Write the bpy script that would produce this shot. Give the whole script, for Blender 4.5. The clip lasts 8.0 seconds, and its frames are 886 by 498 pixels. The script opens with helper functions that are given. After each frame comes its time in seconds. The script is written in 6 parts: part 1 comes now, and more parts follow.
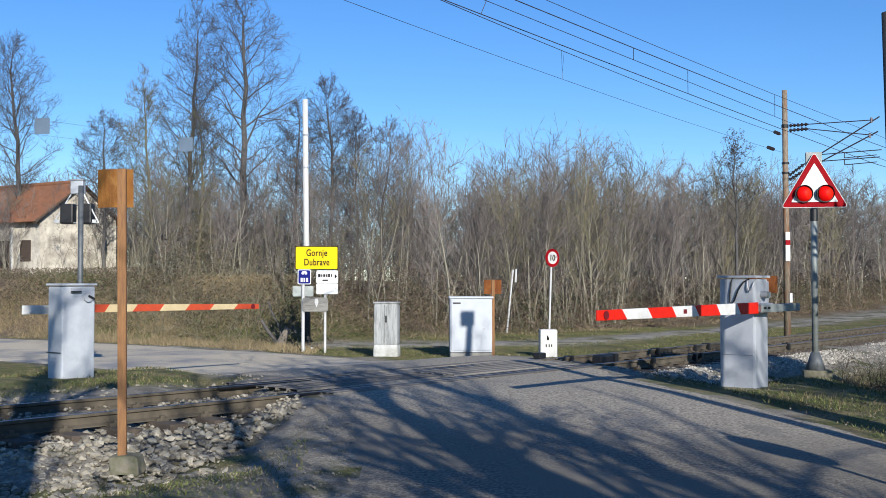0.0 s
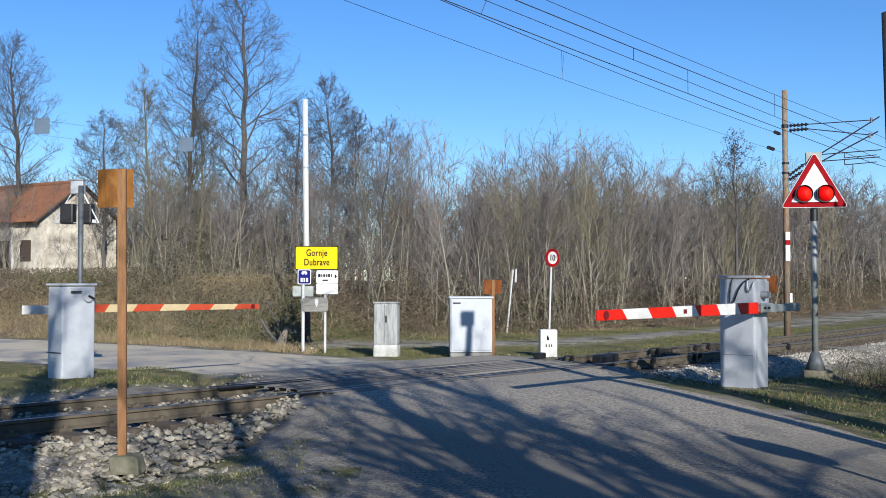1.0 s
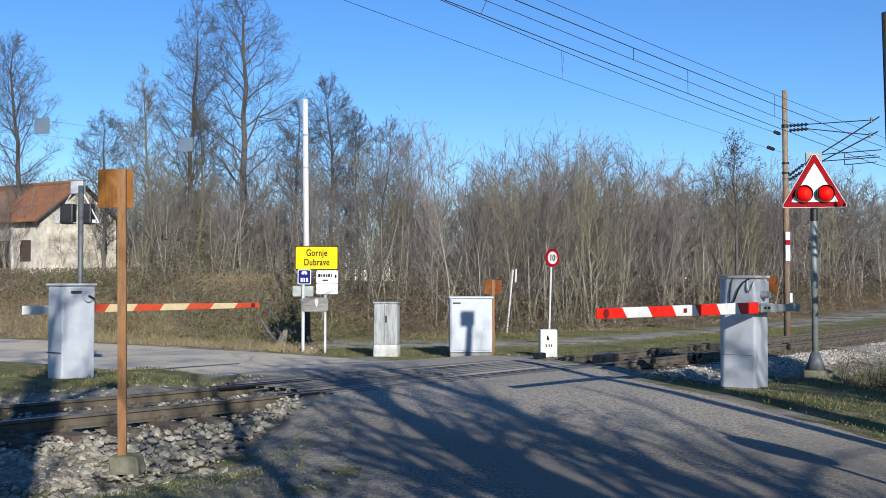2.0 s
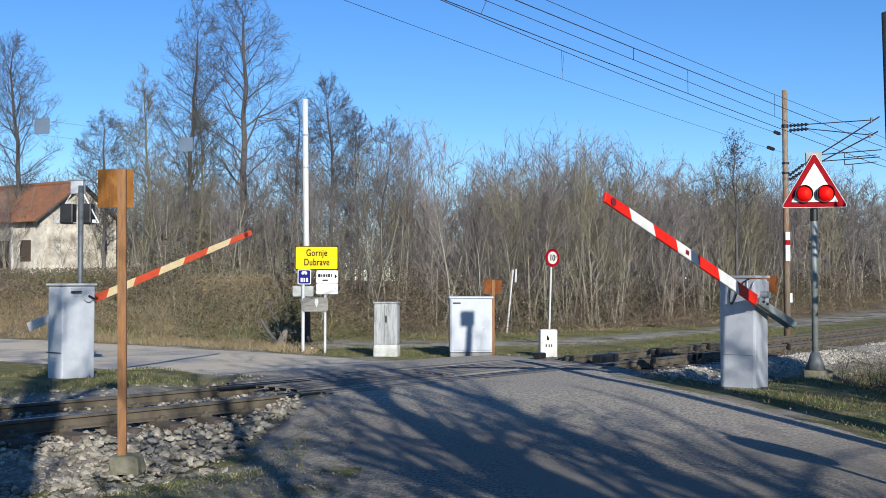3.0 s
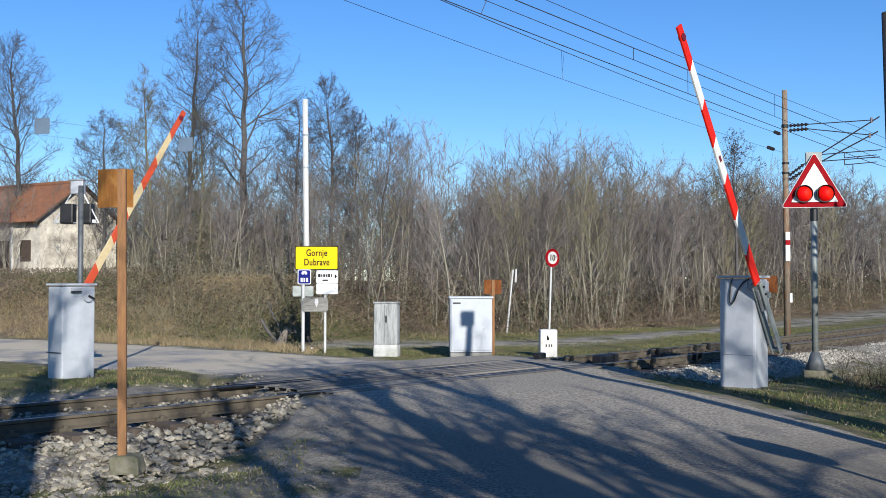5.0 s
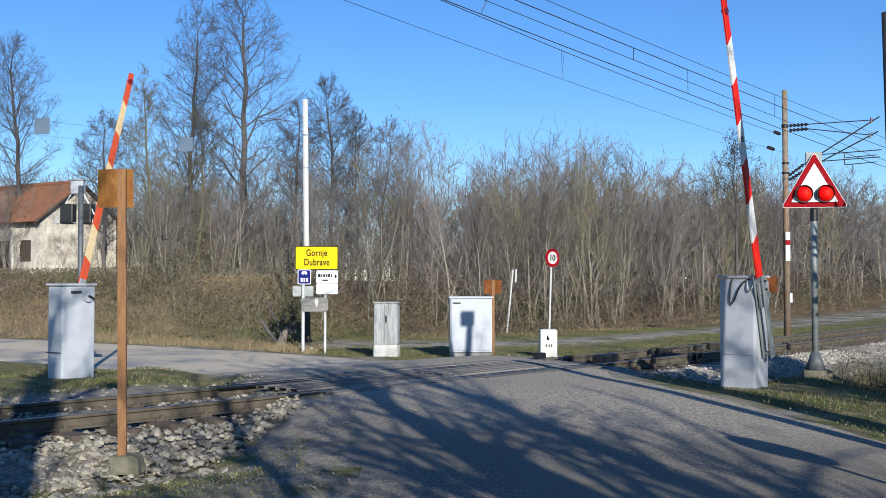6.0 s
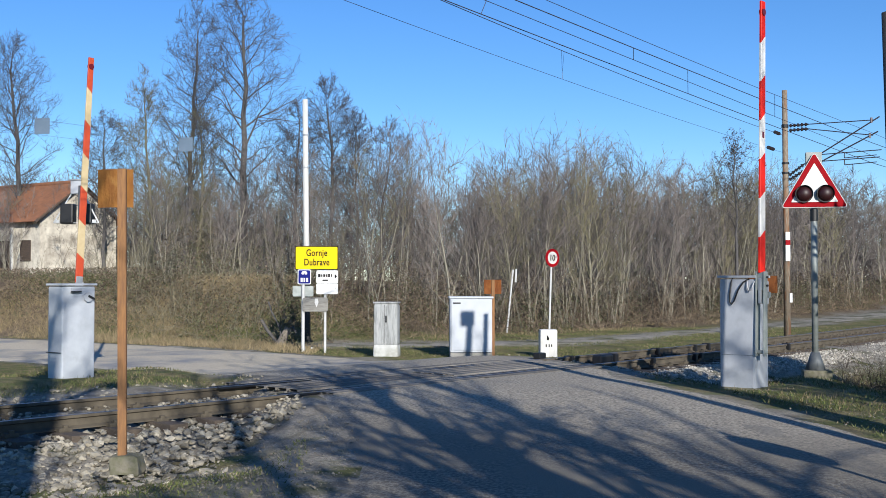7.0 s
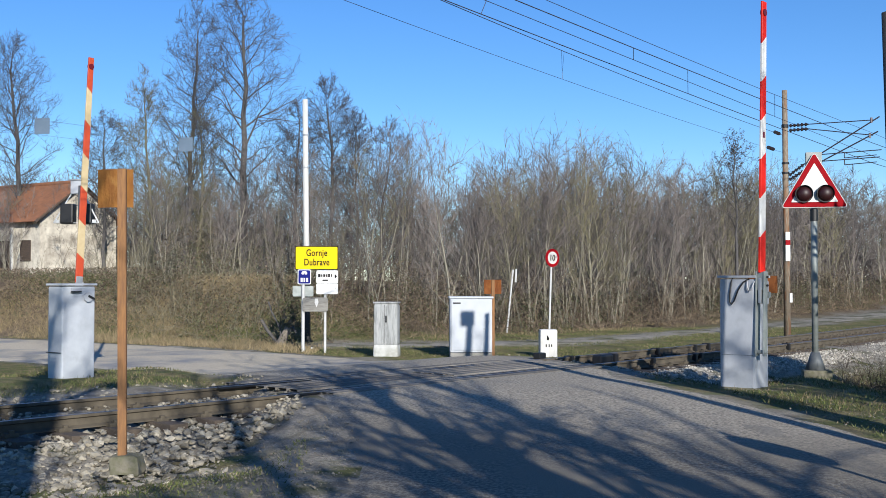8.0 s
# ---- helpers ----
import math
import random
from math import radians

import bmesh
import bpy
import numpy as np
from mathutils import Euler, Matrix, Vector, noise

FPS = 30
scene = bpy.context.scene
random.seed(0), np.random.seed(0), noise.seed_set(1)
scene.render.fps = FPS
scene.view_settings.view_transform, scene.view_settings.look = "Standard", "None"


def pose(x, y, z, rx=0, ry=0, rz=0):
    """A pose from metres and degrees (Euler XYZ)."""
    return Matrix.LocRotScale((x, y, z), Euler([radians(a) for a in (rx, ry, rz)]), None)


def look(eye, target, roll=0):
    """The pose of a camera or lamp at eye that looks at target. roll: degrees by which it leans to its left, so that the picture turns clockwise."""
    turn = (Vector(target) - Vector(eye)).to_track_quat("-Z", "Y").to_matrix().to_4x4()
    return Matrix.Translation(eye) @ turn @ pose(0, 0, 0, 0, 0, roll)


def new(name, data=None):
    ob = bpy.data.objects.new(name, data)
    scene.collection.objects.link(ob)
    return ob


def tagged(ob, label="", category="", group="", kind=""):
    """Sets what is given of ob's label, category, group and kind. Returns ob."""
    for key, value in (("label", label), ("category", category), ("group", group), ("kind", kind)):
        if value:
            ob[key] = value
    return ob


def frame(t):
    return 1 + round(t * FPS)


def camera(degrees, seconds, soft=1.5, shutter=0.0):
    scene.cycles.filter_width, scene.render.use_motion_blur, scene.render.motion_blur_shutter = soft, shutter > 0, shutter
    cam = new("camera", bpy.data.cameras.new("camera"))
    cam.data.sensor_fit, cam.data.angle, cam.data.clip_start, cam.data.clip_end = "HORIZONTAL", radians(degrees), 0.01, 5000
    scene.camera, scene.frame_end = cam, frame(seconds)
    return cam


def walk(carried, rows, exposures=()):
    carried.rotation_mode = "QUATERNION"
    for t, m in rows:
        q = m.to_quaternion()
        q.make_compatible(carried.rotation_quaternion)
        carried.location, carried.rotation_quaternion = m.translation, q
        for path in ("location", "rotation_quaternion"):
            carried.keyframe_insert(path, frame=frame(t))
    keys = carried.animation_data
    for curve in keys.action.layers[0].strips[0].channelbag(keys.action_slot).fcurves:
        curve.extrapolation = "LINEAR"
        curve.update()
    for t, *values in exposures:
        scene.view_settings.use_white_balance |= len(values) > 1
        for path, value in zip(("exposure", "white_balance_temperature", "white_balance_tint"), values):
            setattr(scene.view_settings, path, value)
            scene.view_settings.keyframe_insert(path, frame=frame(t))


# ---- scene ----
# ---- camera: stands still beside the road ----
cam = camera(42.71, 8.0, soft=0.75)
EYE = (0.0, 0.0, 1.5)
STAND = pose(0.0, 0.0, 1.5, 91.614, 0.0, 0.0)
walk(cam, [(0.0, STAND), (8.0, STAND)], [(0.0, 0.378, 6100, 10), (8.0, 0.378, 6100, 10)])

# ---- light: low winter sun from behind, clear sky ----
SUN_EL, SUN_AZ = 20.5, 164.3          # degrees; azimuth clockwise from +Y
world = bpy.data.worlds.new("sky")
scene.world = world
world.use_nodes = True
wn = world.node_tree
bg = wn.nodes["Background"]
sky = wn.nodes.new("ShaderNodeTexSky")
sky.sky_type = 'NISHITA'
sky.sun_disc = False
sky.sun_elevation = radians(SUN_EL)
sky.sun_rotation = radians(SUN_AZ)
sky.altitude = 600
sky.air_density, sky.dust_density, sky.ozone_density = 1.0, 0.0, 5.0
hsv = wn.nodes.new("ShaderNodeHueSaturation")
hsv.inputs["Saturation"].default_value = 1.13
hsv.inputs["Hue"].default_value = 0.506
wn.links.new(sky.outputs[0], hsv.inputs["Color"])
wn.links.new(hsv.outputs[0], bg.inputs[0])
bg.inputs[1].default_value = 0.105
sun = new("sun", bpy.data.lights.new("sun", 'SUN'))
sun.data.energy = 5.0
sun.data.angle = radians(0.32)
sun.data.color = (1.0, 0.93, 0.82)
_az, _el = radians(SUN_AZ), radians(SUN_EL)
SUN_DIR = Vector((math.sin(_az) * math.cos(_el), math.cos(_az) * math.cos(_el), math.sin(_el)))
sun.matrix_world = look(SUN_DIR * 60, (0, 0, 0))

# ---- materials ----
def mat(name, col=(0.5, 0.5, 0.5), rough=0.6, metal=0.0, col2=None, scale=8.0, detail=6.0, mix=(0.35, 0.65),
        bump=0.0, bump_scale=60.0, col3=None, scale3=1.5, mix3=(0.55, 0.75), stretch=(1, 1, 1), obj_rand=0.0,
        island=0.0, rough2=None, spec=0.5):
    """A surface with a base colour, grain of col2, larger stains of col3, fine relief."""
    m = bpy.data.materials.new(name)
    m.use_nodes = True
    nt = m.node_tree
    N, L = nt.nodes, nt.links
    bs = N["Principled BSDF"]
    bs.inputs["Roughness"].default_value = rough
    bs.inputs["Metallic"].default_value = metal
    bs.inputs["Specular IOR Level"].default_value = spec
    tc = N.new("ShaderNodeTexCoord")
    mp = N.new("ShaderNodeMapping")
    mp.inputs["Scale"].default_value = stretch
    L.new(tc.outputs["Object"], mp.inputs["Vector"])

    def grain(sc, det, lo, hi):
        n = N.new("ShaderNodeTexNoise")
        n.inputs["Scale"].default_value = sc
        n.inputs["Detail"].default_value = det
        n.inputs["Roughness"].default_value = 0.62
        L.new(mp.outputs[0], n.inputs["Vector"])
        r = N.new("ShaderNodeMapRange")
        r.inputs["From Min"].default_value, r.inputs["From Max"].default_value = lo, hi
        L.new(n.outputs["Fac"], r.inputs["Value"])
        return r.outputs[0]

    def blend(fac, a, b):
        x = N.new("ShaderNodeMix")
        x.data_type = 'RGBA'
        L.new(fac, x.inputs["Factor"])
        if isinstance(a, tuple):
            x.inputs["A"].default_value = (*a, 1)
        else:
            L.new(a, x.inputs["A"])
        x.inputs["B"].default_value = (*b, 1)
        return x.outputs["Result"]

    out = None
    if col2:
        g = grain(scale, detail, *mix)
        out = blend(g, col, col2)
        if rough2 is not None:
            rr = N.new("ShaderNodeMapRange")
            rr.inputs["To Min"].default_value, rr.inputs["To Max"].default_value = rough, rough2
            L.new(g, rr.inputs["Value"])
            L.new(rr.outputs[0], bs.inputs["Roughness"])
    if col3:
        out = blend(grain(scale3, 5.0, *mix3), out if out else col, col3)
    if obj_rand or island:
        hs = N.new("ShaderNodeHueSaturation")
        src = N.new("ShaderNodeObjectInfo" if obj_rand else "ShaderNodeNewGeometry")
        amt = obj_rand or island
        r = N.new("ShaderNodeMapRange")
        r.inputs["To Min"].default_value, r.inputs["To Max"].default_value = 1 - amt, 1 + amt
        L.new(src.outputs["Random" if obj_rand else "Random Per Island"], r.inputs["Value"])
        L.new(r.outputs[0], hs.inputs["Value"])
        if out:
            L.new(out, hs.inputs["Color"])
        else:
            hs.inputs["Color"].default_value = (*col, 1)
        out = hs.outputs[0]
    if out:
        L.new(out, bs.inputs["Base Color"])
    else:
        bs.inputs["Base Color"].default_value = (*col, 1)
    if bump:
        n = N.new("ShaderNodeTexNoise")
        n.inputs["Scale"].default_value = bump_scale
        n.inputs["Detail"].default_value = 4
        L.new(mp.outputs[0], n.inputs["Vector"])
        b = N.new("ShaderNodeBump")
        b.inputs["Strength"].default_value = bump
        b.inputs["Distance"].default_value = 0.02
        L.new(n.outputs["Fac"], b.inputs["Height"])
        L.new(b.outputs[0], bs.inputs["Normal"])
    return m


M_ASPHALT = mat("asphalt", (0.12, 0.106, 0.083), 0.85, col2=(0.33, 0.295, 0.232), scale=30, detail=4.0, mix=(0.42, 0.68), bump=0.7, bump_scale=60,
                col3=(0.20, 0.176, 0.136), scale3=0.6, mix3=(0.42, 0.60), spec=0.35)
M_DUSTY = mat("dusty_asphalt", (0.50, 0.43, 0.315), 0.9, col2=(0.64, 0.56, 0.425), scale=20, detail=4, mix=(0.4, 0.68), bump=0.6, bump_scale=40,
              col3=(0.30, 0.29, 0.275), scale3=0.5, mix3=(0.48, 0.66), spec=0.3)
M_GRAVEL = mat("gravel_dust", (0.23, 0.208, 0.168), 0.95, col2=(0.36, 0.33, 0.275), scale=26, mix=(0.35, 0.7), bump=0.9, bump_scale=45,
               col3=(0.085, 0.085, 0.04), scale3=0.9, mix3=(0.45, 0.62))
M_STEEL = mat("galvanised_steel", (0.336, 0.344, 0.352), 0.45, 0.55, col2=(0.416, 0.424, 0.44), scale=9, bump=0.05)
M_CABINET = mat("grey_painted_sheet", (0.36, 0.376, 0.405), 0.5, 0.1, col2=(0.42, 0.438, 0.466), scale=3.0, bump=0.06, bump_scale=20,
                col3=(0.272, 0.284, 0.296), scale3=2.2, mix3=(0.5, 0.8))
M_CABINET_PALE = mat("pale_grey_painted_sheet", (0.43, 0.455, 0.49), 0.5, 0.1, col2=(0.51, 0.535, 0.565), scale=3.0, bump=0.06, bump_scale=20, col3=(0.37, 0.388, 0.41), scale3=2.2, mix3=(0.5, 0.8))
M_RED = mat("red_boom_paint", (0.62, 0.014, 0.003), 0.5, col2=(0.52, 0.012, 0.004), scale=14, spec=0.25)
M_WHITE = mat("white_boom_paint", (0.64, 0.64, 0.624), 0.45, col2=(0.544, 0.536, 0.504), scale=10)
M_RED_OLD = mat("faded_red_paint", (0.50, 0.064, 0.016), 0.6, col2=(0.40, 0.05, 0.018), scale=10)
M_CREAM = mat("yellowed_white_paint", (0.576, 0.464, 0.264), 0.6, col2=(0.48, 0.368, 0.2), scale=7)
M_BLACK = mat("black_plastic", (0.0096, 0.0096, 0.0104), 0.5)
M_RUSTPOST = mat("dark_rust", (0.27, 0.135, 0.050), 0.85, col2=(0.176, 0.088, 0.04), scale=9, stretch=(4, 4, 0.6), bump=0.3, bump_scale=80)
M_RUST = mat("rust", (0.46, 0.205, 0.045), 0.85, col2=(0.27, 0.10, 0.026), scale=4, mix=(0.42, 0.70), stretch=(1, 1, 0.55), col3=(0.55, 0.31, 0.09), scale3=5.0, bump=0.3, bump_scale=80)
M_RAIL = mat("rusty_rail_side", (0.066, 0.054, 0.037), 0.85, col2=(0.112, 0.092, 0.063), scale=5, bump=0.2)
M_RAILTOP = mat("polished_rail_head", (0.24, 0.24, 0.248), 0.35, 0.8, col2=(0.176, 0.16, 0.152), scale=8)
M_SLEEPER = mat("oiled_wood_sleeper", (0.068, 0.0496, 0.036), 0.9, col2=(0.12, 0.096, 0.072), scale=12, stretch=(1, 8, 8), bump=0.4)
M_PLANK = mat("worn_crossing_timber", (0.13, 0.118, 0.10), 0.85, col2=(0.22, 0.20, 0.17), scale=9, obj_rand=0.35, bump=0.4)
M_STONE = mat("ballast_stone", (0.195, 0.172, 0.126), 0.92, col2=(0.335, 0.304, 0.242), scale=9, bump=0.4, bump_scale=40, island=0.45)
M_WOOD = mat("grey_pole_wood", (0.16, 0.132, 0.104), 0.9, col2=(0.24, 0.208, 0.168), scale=14, stretch=(6, 6, 0.6), bump=0.3)
M_BARK_DARK = mat("dark_bark", (0.060, 0.056, 0.055), 0.95, col2=(0.098, 0.092, 0.087), scale=7, island=0.25)
M_STEM = mat("pale_young_bark", (0.185, 0.170, 0.125), 0.95, col2=(0.275, 0.255, 0.200), scale=6, island=0.35)
M_TWIG = mat("grey_brown_twig", (0.158, 0.137, 0.124), 0.95, island=0.4)
M_TWIG_OLIVE = mat("olive_twig", (0.150, 0.135, 0.080), 0.95, island=0.4)
M_BRUSH = mat("dry_bramble", (0.150, 0.112, 0.074), 0.95, island=0.5)
M_WEED = mat("withered_weed", (0.05, 0.034, 0.022), 0.95, island=0.5)
M_DRYGRASS = mat("dry_grass", (0.24, 0.188, 0.104), 0.95, island=0.4)
M_GRASS = mat("grass", (0.086, 0.10, 0.027), 0.9, island=0.5)
M_LEAF = mat("dead_leaf", (0.136, 0.104, 0.070), 0.9, island=0.6)
M_SCRUB = mat("straw_coloured_scrub", (0.176, 0.158, 0.104), 0.95, island=0.45)
M_IVY = mat("evergreen_leaf", (0.092, 0.100, 0.038), 0.6, island=0.4)

# ---- helpers of this scene ----
def empty(name, m=None):
    e = new(name)
    e.empty_display_size = 0.2
    if m is not None:
        e.matrix_basis = m
    return e


def mesh_of(name, bm, material, smooth=False):
    me = bpy.data.meshes.new(name)
    bm.normal_update()
    bm.to_mesh(me)
    bm.free()
    for mm in (material if isinstance(material, (list, tuple)) else [material]):
        me.materials.append(mm)
    if smooth:
        me.polygons.foreach_set("use_smooth", [True] * len(me.polygons))
    return me


def part(name, bm, material, parent=None, label="", m=None, smooth=False):
    """Links a bmesh as one mesh object under a thing or a part."""
    ob = new(name, mesh_of(name, bm, material, smooth))
    if parent:
        ob.parent = parent
    if m is not None:
        ob.matrix_basis = m
    return tagged(ob, label)


def box(sx, sy, sz, at=(0, 0, 0), bevel=0.0, m=None, bm=None, taper=1.0):
    """A bevelled box, centred on at."""
    b2 = bmesh.new()
    bmesh.ops.create_cube(b2, size=1.0)
    for v in b2.verts:
        k = taper if v.co.z > 0 else 1.0
        v.co = Vector((v.co.x * sx * k, v.co.y * sy * k, v.co.z * sz))
    if bevel:
        bmesh.ops.bevel(b2, geom=b2.edges[:], offset=bevel, segments=2, affect='EDGES', profile=0.6)
    bmesh.ops.transform(b2, matrix=Matrix.Translation(at) @ (m or Matrix()), verts=b2.verts)
    return merge(bm, b2)


def merge(bm, b2):
    if bm is None:
        return b2
    me = bpy.data.meshes.new("tmp")
    b2.to_mesh(me)
    b2.free()
    bm.from_mesh(me)
    bpy.data.meshes.remove(me)
    return bm


def tube(p, q, r, r2=None, n=10, bm=None, cap=True):
    """A round bar from p to q."""
    p, q = Vector(p), Vector(q)
    b2 = bmesh.new()
    bmesh.ops.create_cone(b2, cap_ends=cap, segments=n, radius1=r, radius2=r if r2 is None else r2, depth=(q - p).length)
    bmesh.ops.transform(b2, matrix=Matrix.Translation((p + q) / 2) @ (q - p).to_track_quat('Z', 'Y').to_matrix().to_4x4(), verts=b2.verts)
    return merge(bm, b2)


def prism(outline, depth, bm=None, m=None, bevel=0.0):
    """A flat plate: an outline in x, z, thick along y."""
    b2 = bmesh.new()
    f = b2.faces.new([b2.verts.new((x, -depth / 2, z)) for x, z in outline])
    r = bmesh.ops.extrude_face_region(b2, geom=[f])
    bmesh.ops.translate(b2, vec=(0, depth, 0), verts=[v for v in r["geom"] if isinstance(v, bmesh.types.BMVert)])
    bmesh.ops.recalc_face_normals(b2, faces=b2.faces)
    if bevel:
        bmesh.ops.bevel(b2, geom=b2.edges[:], offset=bevel, segments=1, affect='EDGES')
    if m is not None:
        bmesh.ops.transform(b2, matrix=m, verts=b2.verts)
    return merge(bm, b2)


def hose(points, r, n=6, bm=None):
    """A bent bar through points."""
    bm = bm or bmesh.new()
    for a, b in zip(points[:-1], points[1:]):
        tube(a, b, r, n=n, bm=bm)
    return bm


def bent_tube(pts, r, n=5):
    """One unbroken bar through points: vertices and quads."""
    pts = np.array([tuple(p) for p in pts], float)
    tan = np.gradient(pts, axis=0)
    tan /= np.linalg.norm(tan, axis=1, keepdims=True) + 1e-9
    a = np.cross(tan, np.array([0.31, 0.83, 0.46]))
    a /= np.linalg.norm(a, axis=1, keepdims=True) + 1e-9
    b = np.cross(tan, a)
    g = np.arange(n) * 2 * np.pi / n
    ring = pts[:, None] + r * (np.cos(g)[None, :, None] * a[:, None] + np.sin(g)[None, :, None] * b[:, None])
    i = np.arange(len(pts) - 1)[:, None] * n + np.arange(n)[None]
    j = np.arange(len(pts) - 1)[:, None] * n + (np.arange(n)[None] + 1) % n
    return ring.reshape(-1, 3), np.stack([i, j, j + n, i + n], -1).reshape(-1, 4)


def bent_part(name, pts, r, material, parent, label="", n=6):
    o = new(name, np_mesh(name, *bent_tube(pts, r, n), material, True))
    o.parent = parent
    return tagged(o, label)


def np_mesh(name, verts, faces, material, smooth=False):
    """A mesh from numpy arrays of quads (k, 4) or triangles (k, 3)."""
    me = bpy.data.meshes.new(name)
    verts = np.asarray(verts, np.float32)
    faces = np.asarray(faces, np.int32)
    k = faces.shape[1]
    me.vertices.add(len(verts))
    me.vertices.foreach_set("co", verts.ravel())
    me.loops.add(faces.size)
    me.loops.foreach_set("vertex_index", faces.ravel())
    me.polygons.add(len(faces))
    me.polygons.foreach_set("loop_start", np.arange(len(faces), dtype=np.int32) * k)
    me.polygons.foreach_set("use_smooth", np.full(len(faces), bool(smooth)))
    me.update(calc_edges=True)
    me.materials.append(material)
    return me


# ---- plan: railway, road, ground heights ----
def track_point(s, u=0.0):
    """A point s metres along the railway, u metres across it towards the woods."""
    k = radians(0.22)
    th0 = radians(48.3)
    th = th0 + k * s
    x = -1.06 + (math.sin(th) - math.sin(th0)) / k
    y = 17.3 - (math.cos(th) - math.cos(th0)) / k
    return x - math.sin(th) * u, y + math.cos(th) * u, th


_TS = np.arange(-60, 75.01, 0.5)
_TP = np.array([track_point(s)[:2] for s in _TS])
_TH = np.array([track_point(s)[2] for s in _TS])


def polyline_frame(px, py, pts):
    """Signed distance (left positive) and length along a polyline, for arrays."""
    best = np.full(px.shape, 1e9)
    side = np.zeros(px.shape)
    along = np.zeros(px.shape)
    run = 0.0
    for a, b in zip(pts[:-1], pts[1:]):
        d = b - a
        ln = float(np.hypot(*d))
        d = d / ln
        t = np.clip((px - a[0]) * d[0] + (py - a[1]) * d[1], 0, ln)
        ex, ey = px - a[0] - t * d[0], py - a[1] - t * d[1]
        dist = np.hypot(ex, ey)
        sg = np.sign(d[0] * ey - d[1] * ex)
        hit = dist < best
        best[hit], side[hit], along[hit] = dist[hit], sg[hit], (run + t)[hit]
        run += ln
    return best * side, along


def spline(ctrl, n=6):
    """A smooth line through control points."""
    c = np.array(ctrl, float)
    c = np.vstack([2 * c[0] - c[1], c, 2 * c[-1] - c[-2]])
    out = []
    for i in range(1, len(c) - 2):
        for t in np.linspace(0, 1, n, endpoint=False):
            a, b, d, e = c[i - 1], c[i], c[i + 1], c[i + 2]
            out.append(0.5 * (2 * b + (d - a) * t + (2 * a - 5 * b + 4 * d - e) * t * t + (3 * b - a - 3 * d + e) * t ** 3))
    out.append(c[-2])
    return np.array(out)


ROAD = spline([(2.9, -40), (2.6, -10), (2.4, 4), (2.1, 9), (1.6, 13.5), (0.1, 19), (-2.6, 24.2), (-7.0, 28.6), (-13, 32.4), (-21, 36.6), (-60, 56)])
LANE = spline([(-8, 33.0), (-5.2, 33.6), (-2.5, 34.4), (3.8, 35.6), (9.7, 42.0), (18.5, 52.3), (60, 100)])
RAIL_LINE = _TP[::20]


def smooth(a, b, x):
    t = np.clip((x - a) / (b - a), 0, 1)
    return t * t * (3 - 2 * t)


def mixv(a, b, t):
    return a + (b - a) * t


def heights(x, y):
    """Ground height; rail tops lie at 0."""
    x, y = np.asarray(x, float), np.asarray(y, float)
    u, s = polyline_frame(x, y, RAIL_LINE)
    rd, ra = polyline_frame(x, y, ROAD)
    near = np.where(u < 0, 1.0, 0.0)
    base_near = -0.02 - 0.026 * np.clip(15.5 - y, 0, 16)
    base_near = np.where(x > 3.5, mixv(base_near, base_near - 0.45, smooth(5.6, 8.0, x)), base_near)
    base_far = -0.46 + 0.10 * smooth(33, 38, y)
    # the bank on the far side of the road and the rise towards the house
    bank = smooth(35.0, 41.5, y + 0.35 * np.clip(-x - 8, 0, 30)) * smooth(1.5, -6.0, x) * 1.9
    far_rise = smooth(44, 75, y) * 0.8 * smooth(-4, 6, x)
    bank = bank * np.where(rd < 0, smooth(3.2, 7.5, -rd), 1.0)
    base_far = base_far + bank + far_rise + 0.34 * smooth(9.0, 5.5, u) * smooth(-2.5, -4.8, x)
    z = np.where(near > 0.5, base_near, base_far)
    # ballast bed
    au = np.abs(u)
    bed = -0.21 - np.clip(au - 1.55, 0, 9) * 0.24
    low = np.where(near > 0.5, np.minimum(base_near - 0.25, -0.34), base_far)
    off = mixv(low, z, smooth(3.0, 5.0, au))
    z = np.where(au < 4.8, np.maximum(bed, off), off)
    # road platform
    w = smooth(4.0, 3.0, np.abs(rd))
    plat_near = -0.015 - 0.026 * np.clip(15.5 - y, 0, 16) - 0.012 * np.clip(np.abs(rd) - 1, 0, 3)
    plat_far = mixv(-0.015, -0.43, smooth(1.4, 7.5, u)) + 0.08 * smooth(31, 36, y)
    plat = np.where(u < 0, plat_near, plat_far)
    plat = mixv(-0.012, plat, smooth(0.9, 2.6, au))
    return mixv(z, plat, w)


def ground_z(x, y):
    return float(heights(np.array([x]), np.array([y]))[0])


def value_noise(x, y, sc, seed=0):
    return np.array([noise.noise(Vector((a * sc, b * sc, seed * 7.3))) for a, b in zip(x.ravel(), y.ravel())]).reshape(x.shape)


def grid_axis(lo, hi, c0, c1, fine, grow):
    ax = list(np.arange(c0, c1 + 1e-6, fine))
    st = fine
    while ax[-1] < hi:
        st *= grow
        ax.append(ax[-1] + st)
    st = fine
    while ax[0] > lo:
        st *= grow
        ax.insert(0, ax[0] - st)
    return np.array(ax)


